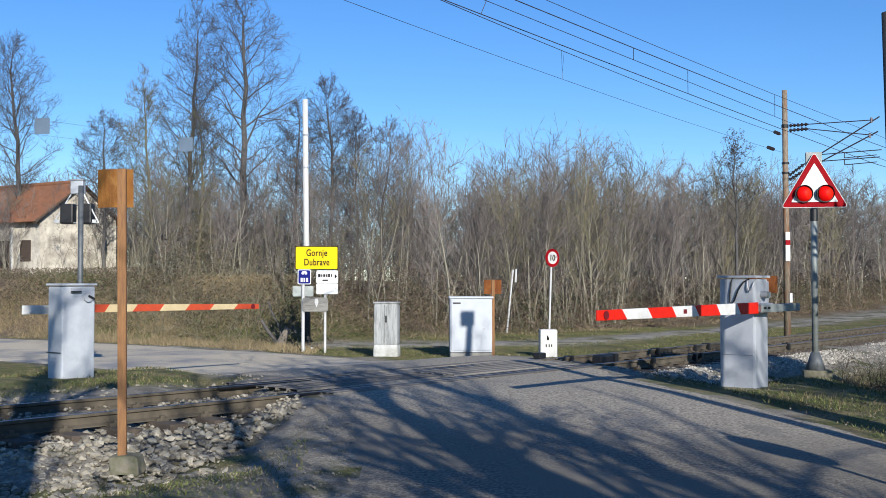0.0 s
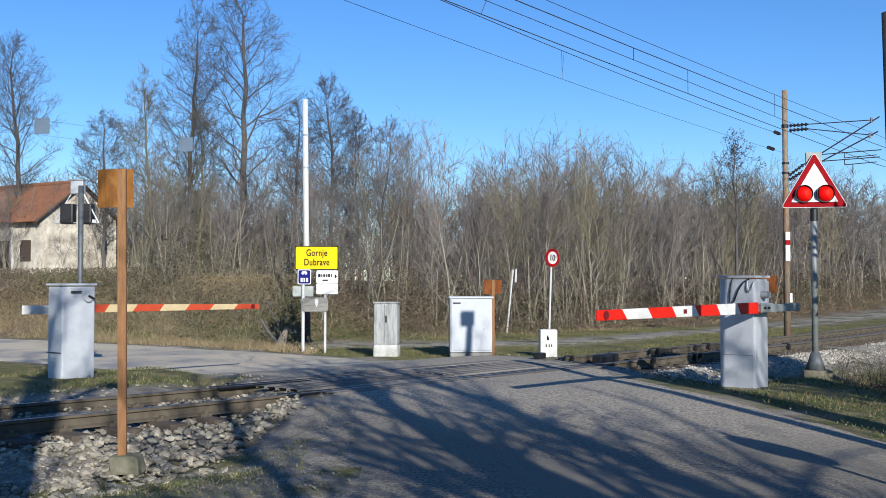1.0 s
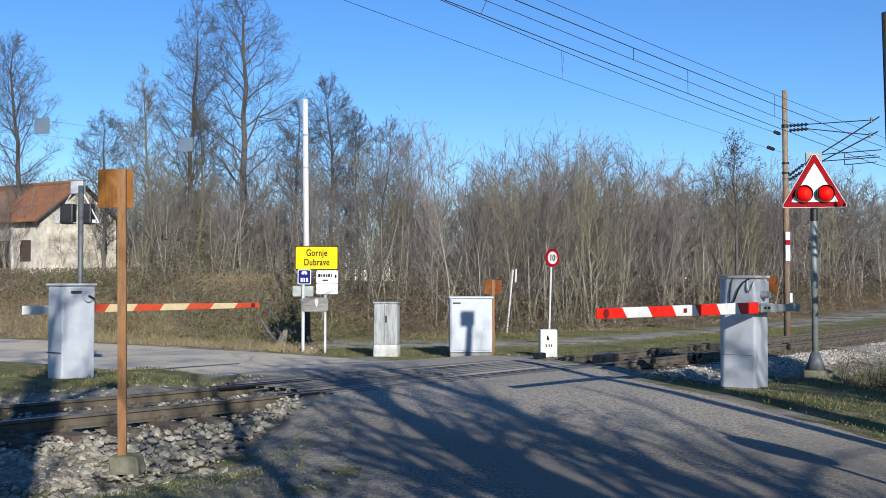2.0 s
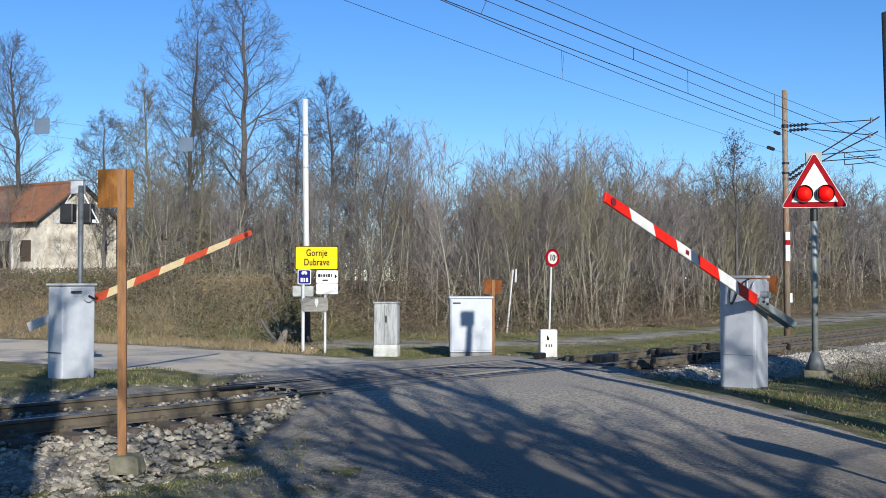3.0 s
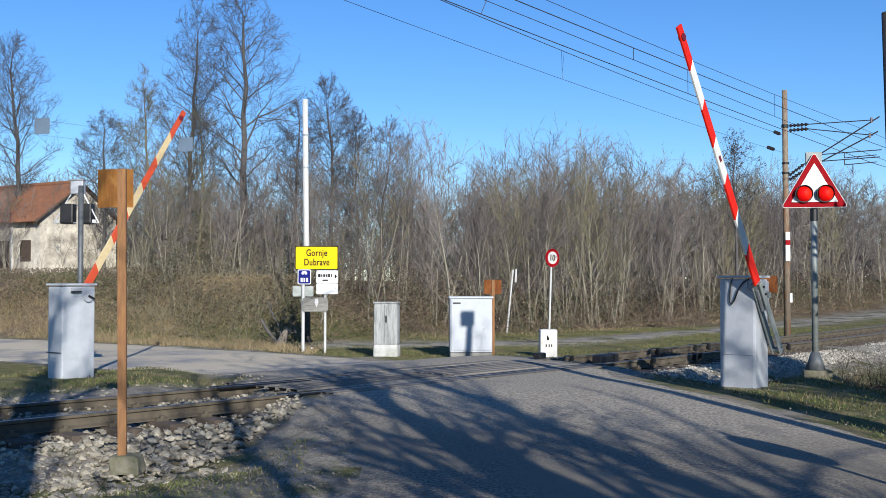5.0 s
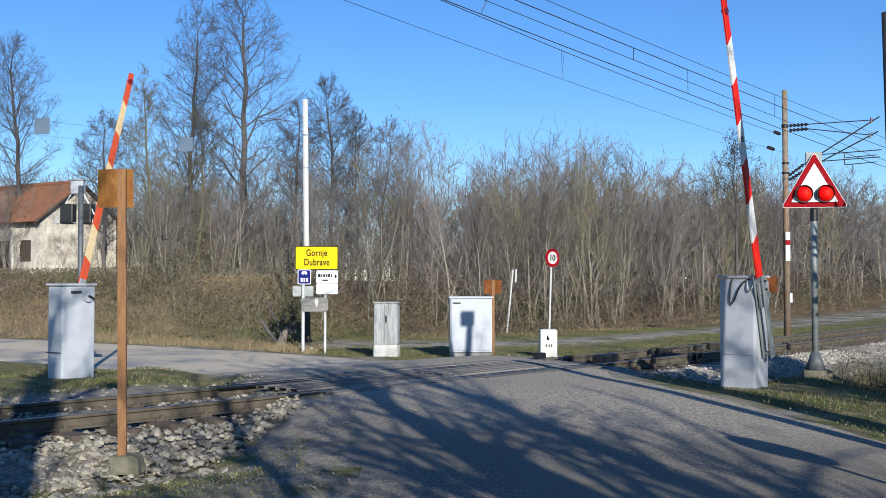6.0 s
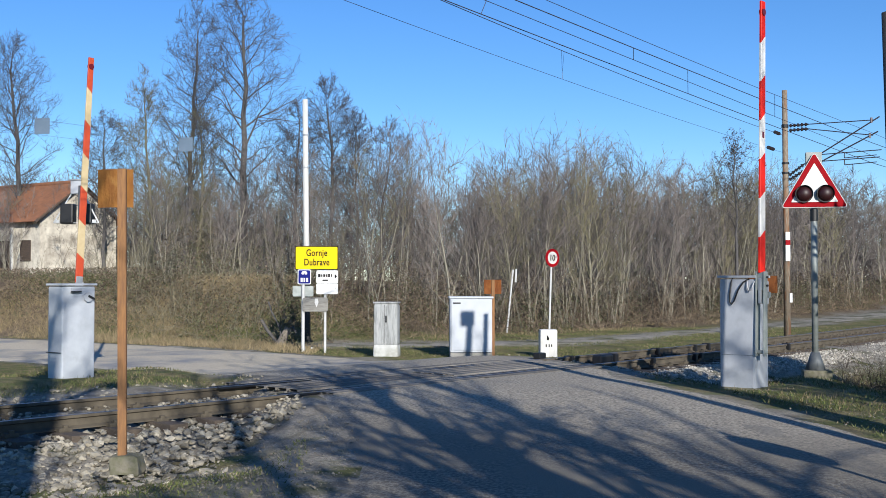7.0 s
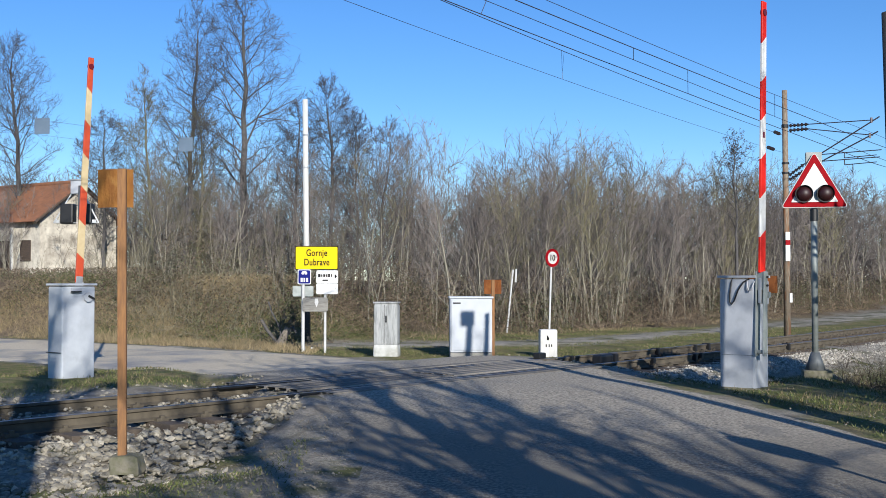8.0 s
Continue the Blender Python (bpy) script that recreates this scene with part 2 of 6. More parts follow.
def make_ground():
    gx = grid_axis(-2500, 2500, -22, 26, 0.25, 1.22)
    gy = grid_axis(-2500, 3500, 6, 46, 0.25, 1.22)
    X, Y = np.meshgrid(gx, gy, indexing='ij')
    rd, _ = polyline_frame(X, Y, ROAD)
    near = (np.abs(X) < 40) & (Y > 0) & (Y < 70)
    n1 = np.zeros_like(X)
    n1[near] = value_noise(X[near], Y[near], 1.6, 1) * 0.035 + value_noise(X[near], Y[near], 0.5, 2) * 0.07
    lane_d, _ = polyline_frame(X, Y, LANE)
    Z = heights(X, Y) + n1 * smooth(2.7, 4.0, np.abs(rd)) * smooth(1.0, 2.2, np.abs(lane_d)) - 0.03 * smooth(3.4, 2.6, np.abs(rd))
    far = np.hypot(X, Y)
    Z = np.where(far > 90, mixv(Z, 0.6, smooth(90, 200, far)), Z)
    nx, ny = X.shape
    idx = np.arange(nx * ny).reshape(nx, ny)
    F = np.stack([idx[:-1, :-1], idx[1:, :-1], idx[1:, 1:], idx[:-1, 1:]], -1).reshape(-1, 4)
    u, _ = polyline_frame(X, Y, RAIL_LINE)
    ln, _ = polyline_frame(X, Y, LANE)
    n2 = np.zeros_like(X)
    n2[near] = value_noise(X[near], Y[near], 1.1, 5)
    stony = smooth(3.4, 2.2, np.abs(u) + n2 * 0.5)
    stony = np.maximum(stony, smooth(3.6, 3.0, np.abs(rd) + 0.75 * (rd < 0) * (Y < 19) * (X > 0) + n2 * 0.5))
    stony = np.maximum(stony, smooth(1.6, 1.0, np.abs(ln) + n2 * 0.4) * 0.9)
    # the bare shoulder beside the near rails, on the road's near side
    stony = np.maximum(stony, smooth(5.5, 3.2, rd + n2 * 1.0) * smooth(-1, 0.5, rd) * smooth(14.5, 12, Y))
    for cx, cy, rx, ry in ((-3.5, 9.6, 1.5, 0.75), (-2.35, 11.7, 0.7, 0.45), (-1.9, 10.2, 0.35, 0.5)):
        stony = stony * smooth(0.55, 1.15, np.hypot((X - cx) / rx, (Y - cy) / ry) + 0.35 * n2)
    woods = smooth(36, 40, Y + 0.3 * np.clip(-X - 8, 0, 30) - 0.85 * np.clip(X - 0, 0, 60))
    me = np_mesh("ground", np.stack([X, Y, Z], -1).reshape(-1, 3), F, M_GROUND, True)
    for nm, val in (("stony", stony), ("woods", woods)):
        at = me.attributes.new(nm, 'FLOAT', 'POINT')
        at.data.foreach_set("value", val.ravel().astype(np.float32))
    tagged(new("ground", me), "winter grass verge with bare soil and gravel beside the crossing", "ground", kind="structure")


def ground_material():
    m = bpy.data.materials.new("verge_ground")
    m.use_nodes = True
    N, L = m.node_tree.nodes, m.node_tree.links
    bs = N["Principled BSDF"]
    bs.inputs["Roughness"].default_value = 0.95
    bs.inputs["Specular IOR Level"].default_value = 0.2
    tc = N.new("ShaderNodeTexCoord")

    def nz(sc, det=6):
        n = N.new("ShaderNodeTexNoise")
        n.inputs["Scale"].default_value, n.inputs["Detail"].default_value = sc, det
        L.new(tc.outputs["Object"], n.inputs["Vector"])
        return n.outputs["Fac"]

    def rng(v, lo, hi):
        r = N.new("ShaderNodeMapRange")
        r.inputs["From Min"].default_value, r.inputs["From Max"].default_value = lo, hi
        L.new(v, r.inputs["Value"])
        return r.outputs[0]

    def mx(f, a, b):
        x = N.new("ShaderNodeMix")
        x.data_type = 'RGBA'
        L.new(f, x.inputs["Factor"])
        for k, c in (("A", a), ("B", b)):
            if isinstance(c, tuple):
                x.inputs[k].default_value = (*c, 1)
            else:
                L.new(c, x.inputs[k])
        return x.outputs["Result"]

    def attr(n):
        a = N.new("ShaderNodeAttribute")
        a.attribute_name = n
        return a.outputs["Fac"]
    grass = mx(rng(nz(2.2), 0.4, 0.62), (0.11, 0.13, 0.036), (0.22, 0.185, 0.088))
    grass = mx(rng(nz(22), 0.45, 0.7), grass, (0.095, 0.075, 0.042))
    grit = mx(rng(nz(30), 0.38, 0.66), (0.20, 0.180, 0.146), (0.36, 0.328, 0.272))
    grit = mx(rng(nz(3.0), 0.46, 0.66), grit, (0.18, 0.158, 0.122))
    grit = mx(rng(nz(1.3), 0.56, 0.68), grit, (0.078, 0.082, 0.03))
    litter = mx(rng(nz(9), 0.4, 0.62), (0.105, 0.076, 0.052), (0.20, 0.152, 0.102))
    c = mx(attr("woods"), grass, litter)
    c = mx(attr("stony"), c, grit)
    L.new(c, bs.inputs["Base Color"])
    b = N.new("ShaderNodeBump")
    b.inputs["Strength"].default_value, b.inputs["Distance"].default_value = 0.8, 0.03
    L.new(nz(28, 5), b.inputs["Height"])
    L.new(b.outputs[0], bs.inputs["Normal"])
    return m


M_GROUND = ground_material()
make_ground()


def make_strip(name, line, half, lift, material, label, y0, y1, jag=0.18, step=0.35, cols=14, seed=3, narrow=0.0):
    """A road surface laid on the ground, thick, with ragged edges."""
    seg = np.diff(line, axis=0)
    run = np.concatenate([[0], np.cumsum(np.hypot(seg[:, 0], seg[:, 1]))])
    t = np.arange(0, run[-1], step)
    px, py = np.interp(t, run, line[:, 0]), np.interp(t, run, line[:, 1])
    keep = (py > y0) & (py < y1)
    px, py = px[keep], py[keep]
    dx, dy = np.gradient(px), np.gradient(py)
    ln = np.hypot(dx, dy)
    nx_, ny_ = -dy / ln, dx / ln
    jl = value_noise(px * 1.0, py, 0.9, seed) * jag + value_noise(px, py, 3.0, seed + 1) * jag * 0.4
    jr = value_noise(px * 1.0, py, 0.9, seed + 2) * jag + value_noise(px, py, 3.0, seed + 3) * jag * 0.4
    w = np.linspace(-1, 1, cols)
    half_r = half - narrow * smooth(9, 15, py) * smooth(19.5, 17.5, py)
    U = np.where(w[None, :] < 0, w[None, :] * (half_r + jr)[:, None], w[None, :] * (half + jl[:, None]))
    X, Y = px[:, None] + nx_[:, None] * U, py[:, None] + ny_[:, None] * U
    Z = heights(X, Y) + lift + value_noise(X, Y, 0.8, 9) * 0.008
    Z[:, 0] -= 0.08
    Z[:, -1] -= 0.08
    n, c = X.shape
    idx = np.arange(n * c).reshape(n, c)
    F = np.stack([idx[:-1, :-1], idx[:-1, 1:], idx[1:, 1:], idx[1:, :-1]], -1).reshape(-1, 4)
    me = np_mesh(name, np.stack([X, Y, Z], -1).reshape(-1, 3), F[:, ::-1], material, True)
    return tagged(new(name, me), label, "road", kind="structure")


def wear_road(ob):
    """Pale dust carried onto the asphalt near the crossing."""
    me = ob.data
    co = np.empty(len(me.vertices) * 3, np.float32)
    me.vertices.foreach_get("co", co)
    co = co.reshape(-1, 3)
    dust = smooth(10.5, 15.5, co[:, 1] + 0.35 * co[:, 0] + 1.5 * value_noise(co[:, 0], co[:, 1], 0.6, 4))
    at = me.attributes.new("dust", 'FLOAT', 'POINT')
    at.data.foreach_set("value", (dust * 0.95).astype(np.float32))
    N, L = M_ASPHALT.node_tree.nodes, M_ASPHALT.node_tree.links
    bs = N["Principled BSDF"]
    src = bs.inputs["Base Color"].links[0].from_socket
    a = N.new("ShaderNodeAttribute")
    a.attribute_name = "dust"
    nz = N.new("ShaderNodeTexNoise")
    nz.inputs["Scale"].default_value = 26
    tc = N.new("ShaderNodeTexCoord")
    L.new(tc.outputs["Object"], nz.inputs["Vector"])
    rr = N.new("ShaderNodeMapRange")
    rr.inputs["From Min"].default_value, rr.inputs["From Max"].default_value = 0.35, 0.62
    L.new(nz.outputs["Fac"], rr.inputs["Value"])
    mu = N.new("ShaderNodeMath")
    mu.operation = 'MULTIPLY'
    L.new(a.outputs["Fac"], mu.inputs[0])
    L.new(rr.outputs[0], mu.inputs[1])
    x = N.new("ShaderNodeMix")
    x.data_type = 'RGBA'
    L.new(mu.outputs[0], x.inputs["Factor"])
    L.new(src, x.inputs["A"])
    x.inputs["B"].default_value = (0.48, 0.42, 0.325, 1)
    L.new(x.outputs["Result"], bs.inputs["Base Color"])


RD = make_strip("road", ROAD, 3.05, 0.012, M_ASPHALT, "worn grey asphalt road with ragged edges over the crossing", -40, 24.0, narrow=0.45)
wear_road(RD)
make_strip("far_road", ROAD, 3.3, 0.006, M_DUSTY, "pale dusty asphalt road beyond the tracks", 22.6, 60, jag=0.3)
make_strip("lane", LANE, 0.95, 0.02, M_GRAVEL, "pale gravel lane along the edge of the woods", 20, 90, jag=0.45, cols=7)

# ---- railway track ----
def rail_section():
    """Half outlines of a rail, rail head top at z = 0: list of (u, z)."""
    return [(-0.036, -0.004), (-0.03, 0.0), (0.03, 0.0), (0.036, -0.004), (0.036, -0.035), (0.01, -0.05), (0.01, -0.12),
            (0.07, -0.145), (0.07, -0.158), (-0.07, -0.158), (-0.07, -0.145), (-0.01, -0.12), (-0.01, -0.05), (-0.036, -0.035)]


def make_rail(u0, s0=-45, s1=70, step=1.0):
    sec = rail_section()
    ss = np.arange(s0, s1, step)
    V, F, mats = [], [], []
    for s in ss:
        for du, dz in sec:
            x, y, _ = track_point(s, u0 + du)
            V.append((x, y, dz))
    n = len(sec)
    for i in range(len(ss) - 1):
        for j in range(n):
            a, b = i * n + j, i * n + (j + 1) % n
            F.append((a, b, b + n, a + n))
            mats.append(1 if j in (0, 1, 2) else 0)
    me = np_mesh("rail", V, F, M_RAIL)
    me.materials.append(M_RAILTOP)
    me.polygons.foreach_set("material_index", mats)
    me.update()
    return me


def make_track():
    tr = empty("railway_track")
    tagged(tr, "rusty railway track on oiled wooden sleepers in pale ballast", "railway track")
    for u0 in (-0.75, 0.75):
        r = new("rail", make_rail(u0))
        r.parent = tr
        tagged(r, "rusty steel rail with worn bright head")
    sl = mesh_of("sleeper", box(0.25, 2.5, 0.16, bevel=0.012), M_SLEEPER)
    rng = random.Random(4)
    for i in range(-34, 110):
        s = i * 0.62
        x, y, th = track_point(s)
        if abs(polyline_frame(np.array([x]), np.array([y]), ROAD)[0][0]) < 2.9:
            continue
        o = new("sleeper", sl)
        o.parent = tr
        o.matrix_basis = pose(x, y, -0.245 + rng.uniform(-.008, .004), 0, 0, math.degrees(th) + rng.uniform(-1, 1))
    plate = mesh_of("rail_fastening", box(0.16, 0.10, 0.05, bevel=0.01, bm=box(0.06, 0.05, 0.07, at=(0.0, 0.03, 0.02), bevel=0.008)), M_RAIL)
    for i in range(-20, 45):
        s = i * 0.62
        for u0 in (-0.75, 0.75):
            for sd in (-1, 1):
                x, y, th = track_point(s, u0 + sd * 0.095)
                if abs(polyline_frame(np.array([x]), np.array([y]), ROAD)[0][0]) < 2.95:
                    continue
                o = new("rail_fastening", plate)
                o.parent = tr
                o.matrix_basis = pose(x, y, -0.148, 0, 0, math.degrees(th) + (0 if sd > 0 else 180))
    # dark flangeways where the road meets the rails
    for u0 in (-0.655, 0.655, -0.845, 0.845):
        V, F = [], []
        ss = np.arange(-2.4, 4.9, 0.5)
        for a in ss:
            for du, z in ((-0.028, -0.02), (-0.028, 0.004), (0.028, 0.004), (0.028, -0.02)):
                x, y, th = track_point(a, u0 + du)
                V.append((x, y, z))
        for i in range(len(ss) - 1):
            F += [(4 * i + j, 4 * i + j + 1, 4 * i + j + 5, 4 * i + j + 4) for j in range(3)]
        o = new("flangeway", np_mesh("flangeway", V, F, M_BLACK))
        o.parent = tr
        tagged(o, "dark groove beside the rail in the road")
    # long crossing timbers laid between and beside the rails
    for u0 in (-1.12, -0.98, -0.36, -0.12, 0.12, 0.36, 0.98, 1.12):
        for s0 in (-1.9, 1.35):
            V, F = [], []
            ss = np.linspace(s0, s0 + 3.15, 7)
            for a in ss:
                for du, z in ((-0.095, -0.03), (-0.09, 0.010), (0.09, 0.010), (0.095, -0.03)):
                    x, y, th = track_point(a, u0 + du * (0.6 if abs(u0) > 0.9 else 1.0))
                    V.append((x, y, z))
            for i in range(len(ss) - 1):
                F += [(4 * i + j, 4 * i + j + 1, 4 * i + j + 5, 4 * i + j + 4) for j in range(3)]
            o = new("crossing_plank", np_mesh("crossing_plank", V, F, M_PLANK))
            o.parent = tr
    return tr


TRACK = make_track()
M_STONE_PART = mat("near_ballast_stone", (0.195, 0.172, 0.126), 0.92, col2=(0.335, 0.304, 0.242), scale=1.5, bump=0.4, bump_scale=3, obj_rand=0.45)


def stone_variants(n=6):
    out = []
    rng = np.random.RandomState(11)
    for _ in range(n):
        bm = bmesh.new()
        bmesh.ops.create_icosphere(bm, subdivisions=1, radius=1.0)
        v = np.array([q.co[:] for q in bm.verts])
        f = np.array([[q.index for q in p.verts] for p in bm.faces])
        bm.free()
        v = v * (0.6 + 0.6 * rng.rand(len(v), 1)) * np.array([1.15, 0.9, 0.65])
        out.append((v, f))
    return out


STONES = stone_variants()


def scatter_stones(name, pts, sizes, label, seed, material, parent=None):
    rng = np.random.RandomState(seed)
    V, F, n0 = [], [], 0
    for (x, y, z), r in zip(pts, sizes):
        v, f = STONES[rng.randint(len(STONES))]
        a = rng.rand() * 6.28
        c, s = math.cos(a), math.sin(a)
        t = (rng.rand() - .5) * 0.9
        w = v * r
        w = np.stack([w[:, 0], w[:, 1] * math.cos(t) - w[:, 2] * math.sin(t), w[:, 1] * math.sin(t) + w[:, 2] * math.cos(t)], 1)
        w = np.stack([w[:, 0] * c - w[:, 1] * s, w[:, 0] * s + w[:, 1] * c, w[:, 2]], 1) + np.array([x, y, z])
        V.append(w)
        F.append(f + n0)
        n0 += len(w)
    ob = new(name, np_mesh(name, np.vstack(V), np.vstack(F), material))
    if parent:
        ob.parent = parent
    return tagged(ob, label, "ballast", kind="stuff")


def make_ballast():
    rng = np.random.RandomState(5)
    n = 62000
    s = rng.uniform(-13, 42, n)
    u = np.where(rng.rand(n) < 0.65, rng.uniform(-3.6, -0.8, n), rng.uniform(-0.8, 3.0, n))
    P = np.array([track_point(a, b)[:2] for a, b in zip(s, u)])
    rd, _ = polyline_frame(P[:, 0], P[:, 1], ROAD)
    dens = np.where(np.abs(u) < 1.4, 0.5, 1.0) * np.where(s > 12, 0.4, 1.0) * np.where(u > 1.6, 0.35, 1.0) * np.where(P[:, 0] > 2, 0.6, 1.0)
    bare = (P[:, 0] < 1.0) & (u < 0.9) & (P[:, 0] > -2.55 + 1.1 * smooth(-2.3, -1.4, u) + 0.25 * rng.randn(n))
    keep = (np.abs(rd) > 3.0 + 0.25 * rng.rand(n)) & ~bare & (rng.rand(n) < dens)
    keep &= ~((P[:, 0] > 2) & (u < -0.95) & (rng.rand(n) < 0.75))
    P, u, s = P[keep], u[keep], s[keep]
    r = (0.013 + 0.044 * rng.rand(len(P)) ** 1.9) * np.where(u < -1.5, 1.1, 0.85) * np.where(s > 3, 0.72, 1.0)
    z = heights(P[:, 0], P[:, 1]) + r * 0.25
    z = z - np.where(u < -3.0, 0.02, 0)
    # stones heaped between the rails where the planking ends, and round the footing of the rusty post
    hs, hu = rng.uniform(-8, 12, 9000), rng.uniform(-0.52, 0.52, 9000)
    H = np.array([track_point(a, b)[:2] for a, b in zip(hs, hu)])
    near = (H[:, 0] > -4.1) & (H[:, 0] < -2.75)
    H, hu = H[near][:420], hu[near][:420]
    hr = rng.uniform(0.016, 0.040, len(H))
    mound = 0.15 * (1 - (hu / 0.56) ** 2) * smooth(-4.2, -3.5, H[:, 0]) * rng.rand(len(H)) ** 0.4
    fa = rng.uniform(0, 6.283, 46)
    fd = rng.uniform(0.0, 0.12, 46)
    G = np.stack([-3.03 + np.cos(fa) * (0.22 + fd), 10.92 + np.sin(fa) * (0.19 + fd)], 1)
    fr = rng.uniform(0.022, 0.046, 46)
    P = np.vstack([P, H, G])
    z = np.concatenate([z, heights(H[:, 0], H[:, 1]) + mound, heights(G[:, 0], G[:, 1]) + fr * 0.6 + 0.05 * rng.rand(46)])
    r = np.concatenate([r, hr, fr])
    order = np.argsort(np.hypot(P[:, 0] + 1.8, P[:, 1] - 10.6))
    meshes = [np_mesh("stone", v, f, M_STONE_PART) for v, f in STONES]
    for k in order[:300]:
        o = new("stone", meshes[k % len(meshes)])
        o.parent = TRACK
        o.matrix_basis = pose(P[k, 0], P[k, 1], z[k], rng.uniform(-30, 30), rng.uniform(-30, 30), rng.uniform(0, 360))
        o.scale = (r[k] * rng.uniform(0.95, 1.35), r[k], r[k] * rng.uniform(0.6, 0.95))
    P, z, r = P[order[300:]], z[order[300:]], r[order[300:]]
    scatter_stones("ballast", np.column_stack([P, z]), r, "pale grey crushed limestone ballast round the sleepers", 6, M_STONE)


M_STONE_PALE = mat("fresh_limestone", (0.29, 0.265, 0.217), 0.92, col2=(0.43, 0.40, 0.34), scale=9, island=0.4)


def make_pale_ballast():
    """Fresh pale limestone on the shoulder of the bed, on the far side of the road."""
    rng = np.random.RandomState(55)
    n = 46000
    s, u = rng.uniform(4.0, 34, n), rng.uniform(-3.5, -0.95, n)
    P = np.array([track_point(a, b)[:2] for a, b in zip(s, u)])
    rd = polyline_frame(P[:, 0], P[:, 1], ROAD)[0]
    keep = (np.abs(rd) > 3.15 + 0.3 * rng.rand(n)) & (rng.rand(n) < smooth(-3.6, -2.7, u) * np.where(s > 14, 0.5, 1.0)) & (noise_at(P[:, 0], P[:, 1], 0.9, 6.0) + 0.25 * rng.randn(n) > -0.28)
    keep &= (u > -2.0 - 0.25 * rng.rand(n)) | (s < 7.5)
    P = P[keep][:15000]
    r = 0.012 + 0.024 * rng.rand(len(P)) ** 1.4
    v0 = np.array([(1, 0, 0), (-1, 0, 0), (0, 1, 0), (0, -1, 0), (0, 0, .8), (0, 0, -.8)], float)
    f0 = np.array([(0, 2, 4), (2, 1, 4), (1, 3, 4), (3, 0, 4), (2, 0, 5), (1, 2, 5), (3, 1, 5), (0, 3, 5)])
    a = rng.rand(len(P)) * 6.283
    v = v0[None] * r[:, None, None] * rng.uniform(0.6, 1.35, (len(P), 6, 1))
    v[:, :, 2] += 0.5 * v[:, :, 0]
    w = np.stack([v[..., 0] * np.cos(a)[:, None] - v[..., 1] * np.sin(a)[:, None], v[..., 0] * np.sin(a)[:, None] + v[..., 1] * np.cos(a)[:, None], v[..., 2]], -1)
    w += np.column_stack([P, heights(P[:, 0], P[:, 1]) + r * 0.3])[:, None]
    F = (f0[None] + 6 * np.arange(len(P))[:, None, None]).reshape(-1, 3)
    tagged(new("pale_ballast", np_mesh("pale_ballast", w.reshape(-1, 3), F, M_STONE_PALE)), "fresh pale limestone ballast on the shoulder of the bed", "ballast", kind="stuff")


# ---- level crossing barriers ----
def make_boom(thing, colours, length, pivot, depth, cuts, ahead, drop, weight, arm, gap):
    """A tapering boom along +x with slanted colour bands, a counterweight arm behind."""
    boom = part("boom", box(0.36, 0.05, 0.13, at=(0.05, 0, 0), bevel=0.012), M_STEEL, thing, "galvanised boom clamp")
    slant = 0.055
    for i in range(7):
        a, b = cuts[i], cuts[i + 1]
        def hh(x):
            return depth - 0.022 * x / length
        sa = 0 if i == 0 else slant
        sb = 0 if i == 6 else slant
        out = [(a - sa, -hh(a)), (b - sb, -hh(b)), (b + sb, hh(b)), (a + sa, hh(a))]
        part("stripe", prism([(x, z) for x, z in out], 0.034, bevel=0.005), colours[(i + 0) % 2], boom)
    for side in (-gap, gap) if gap else (0.0,):
        part("counterweight_arm", box(arm, 0.022 if gap else 0.03, 0.11 if gap else 0.15, at=(cuts[0] + 0.02 - arm / 2, side, -0.01), bevel=0.008), weight, boom, "galvanised counterweight arm")
    part("counterweight", box(0.05 if gap else 0.30, 0.06 + 2 * gap, 0.07 if gap else 0.13, at=(cuts[0] + (0.08 if gap else 0.18) - arm, 0.0, -0.01), bevel=0.012), weight, boom, "grey steel counterweight")
    if gap:
        part("reflector", box(0.09, 0.04, 0.06, at=(cuts[3] + 0.30, 0, 0.0), bevel=0.008), M_TIPLAMP, boom, "dark red reflector")
        part("bolt_plate", box(0.26, 2 * gap + 0.03, 0.09, at=(cuts[0] - 0.12, 0.0, -0.01), bevel=0.01), weight, boom, "perforated steel clamp plate")
        for dx in (-0.06, 0.06):
            part("bolt", tube((cuts[0] - 0.12 + dx, -gap - 0.04, 0.0), (cuts[0] - 0.12 + dx, gap + 0.04, 0.0), 0.016, n=8), M_BLACK, boom, "dark bolt")
    part("tip_lamp", tube((length - 0.16, -0.03, 0.0), (length - 0.16, 0.03, 0.0), 0.05, n=16), M_TIPLAMP, boom, "dark red tip lamp")
    boom.data.transform(Matrix.Translation((ahead, 0, -drop)))
    for piece in boom.children:
        piece.data.transform(Matrix.Translation((ahead, 0, -drop)))
    part("hub", tube((0, -0.09, 0), (0, 0.03, 0), 0.045, n=16), M_DULLSTEEL, boom)
    boom.matrix_basis = pivot
    return boom


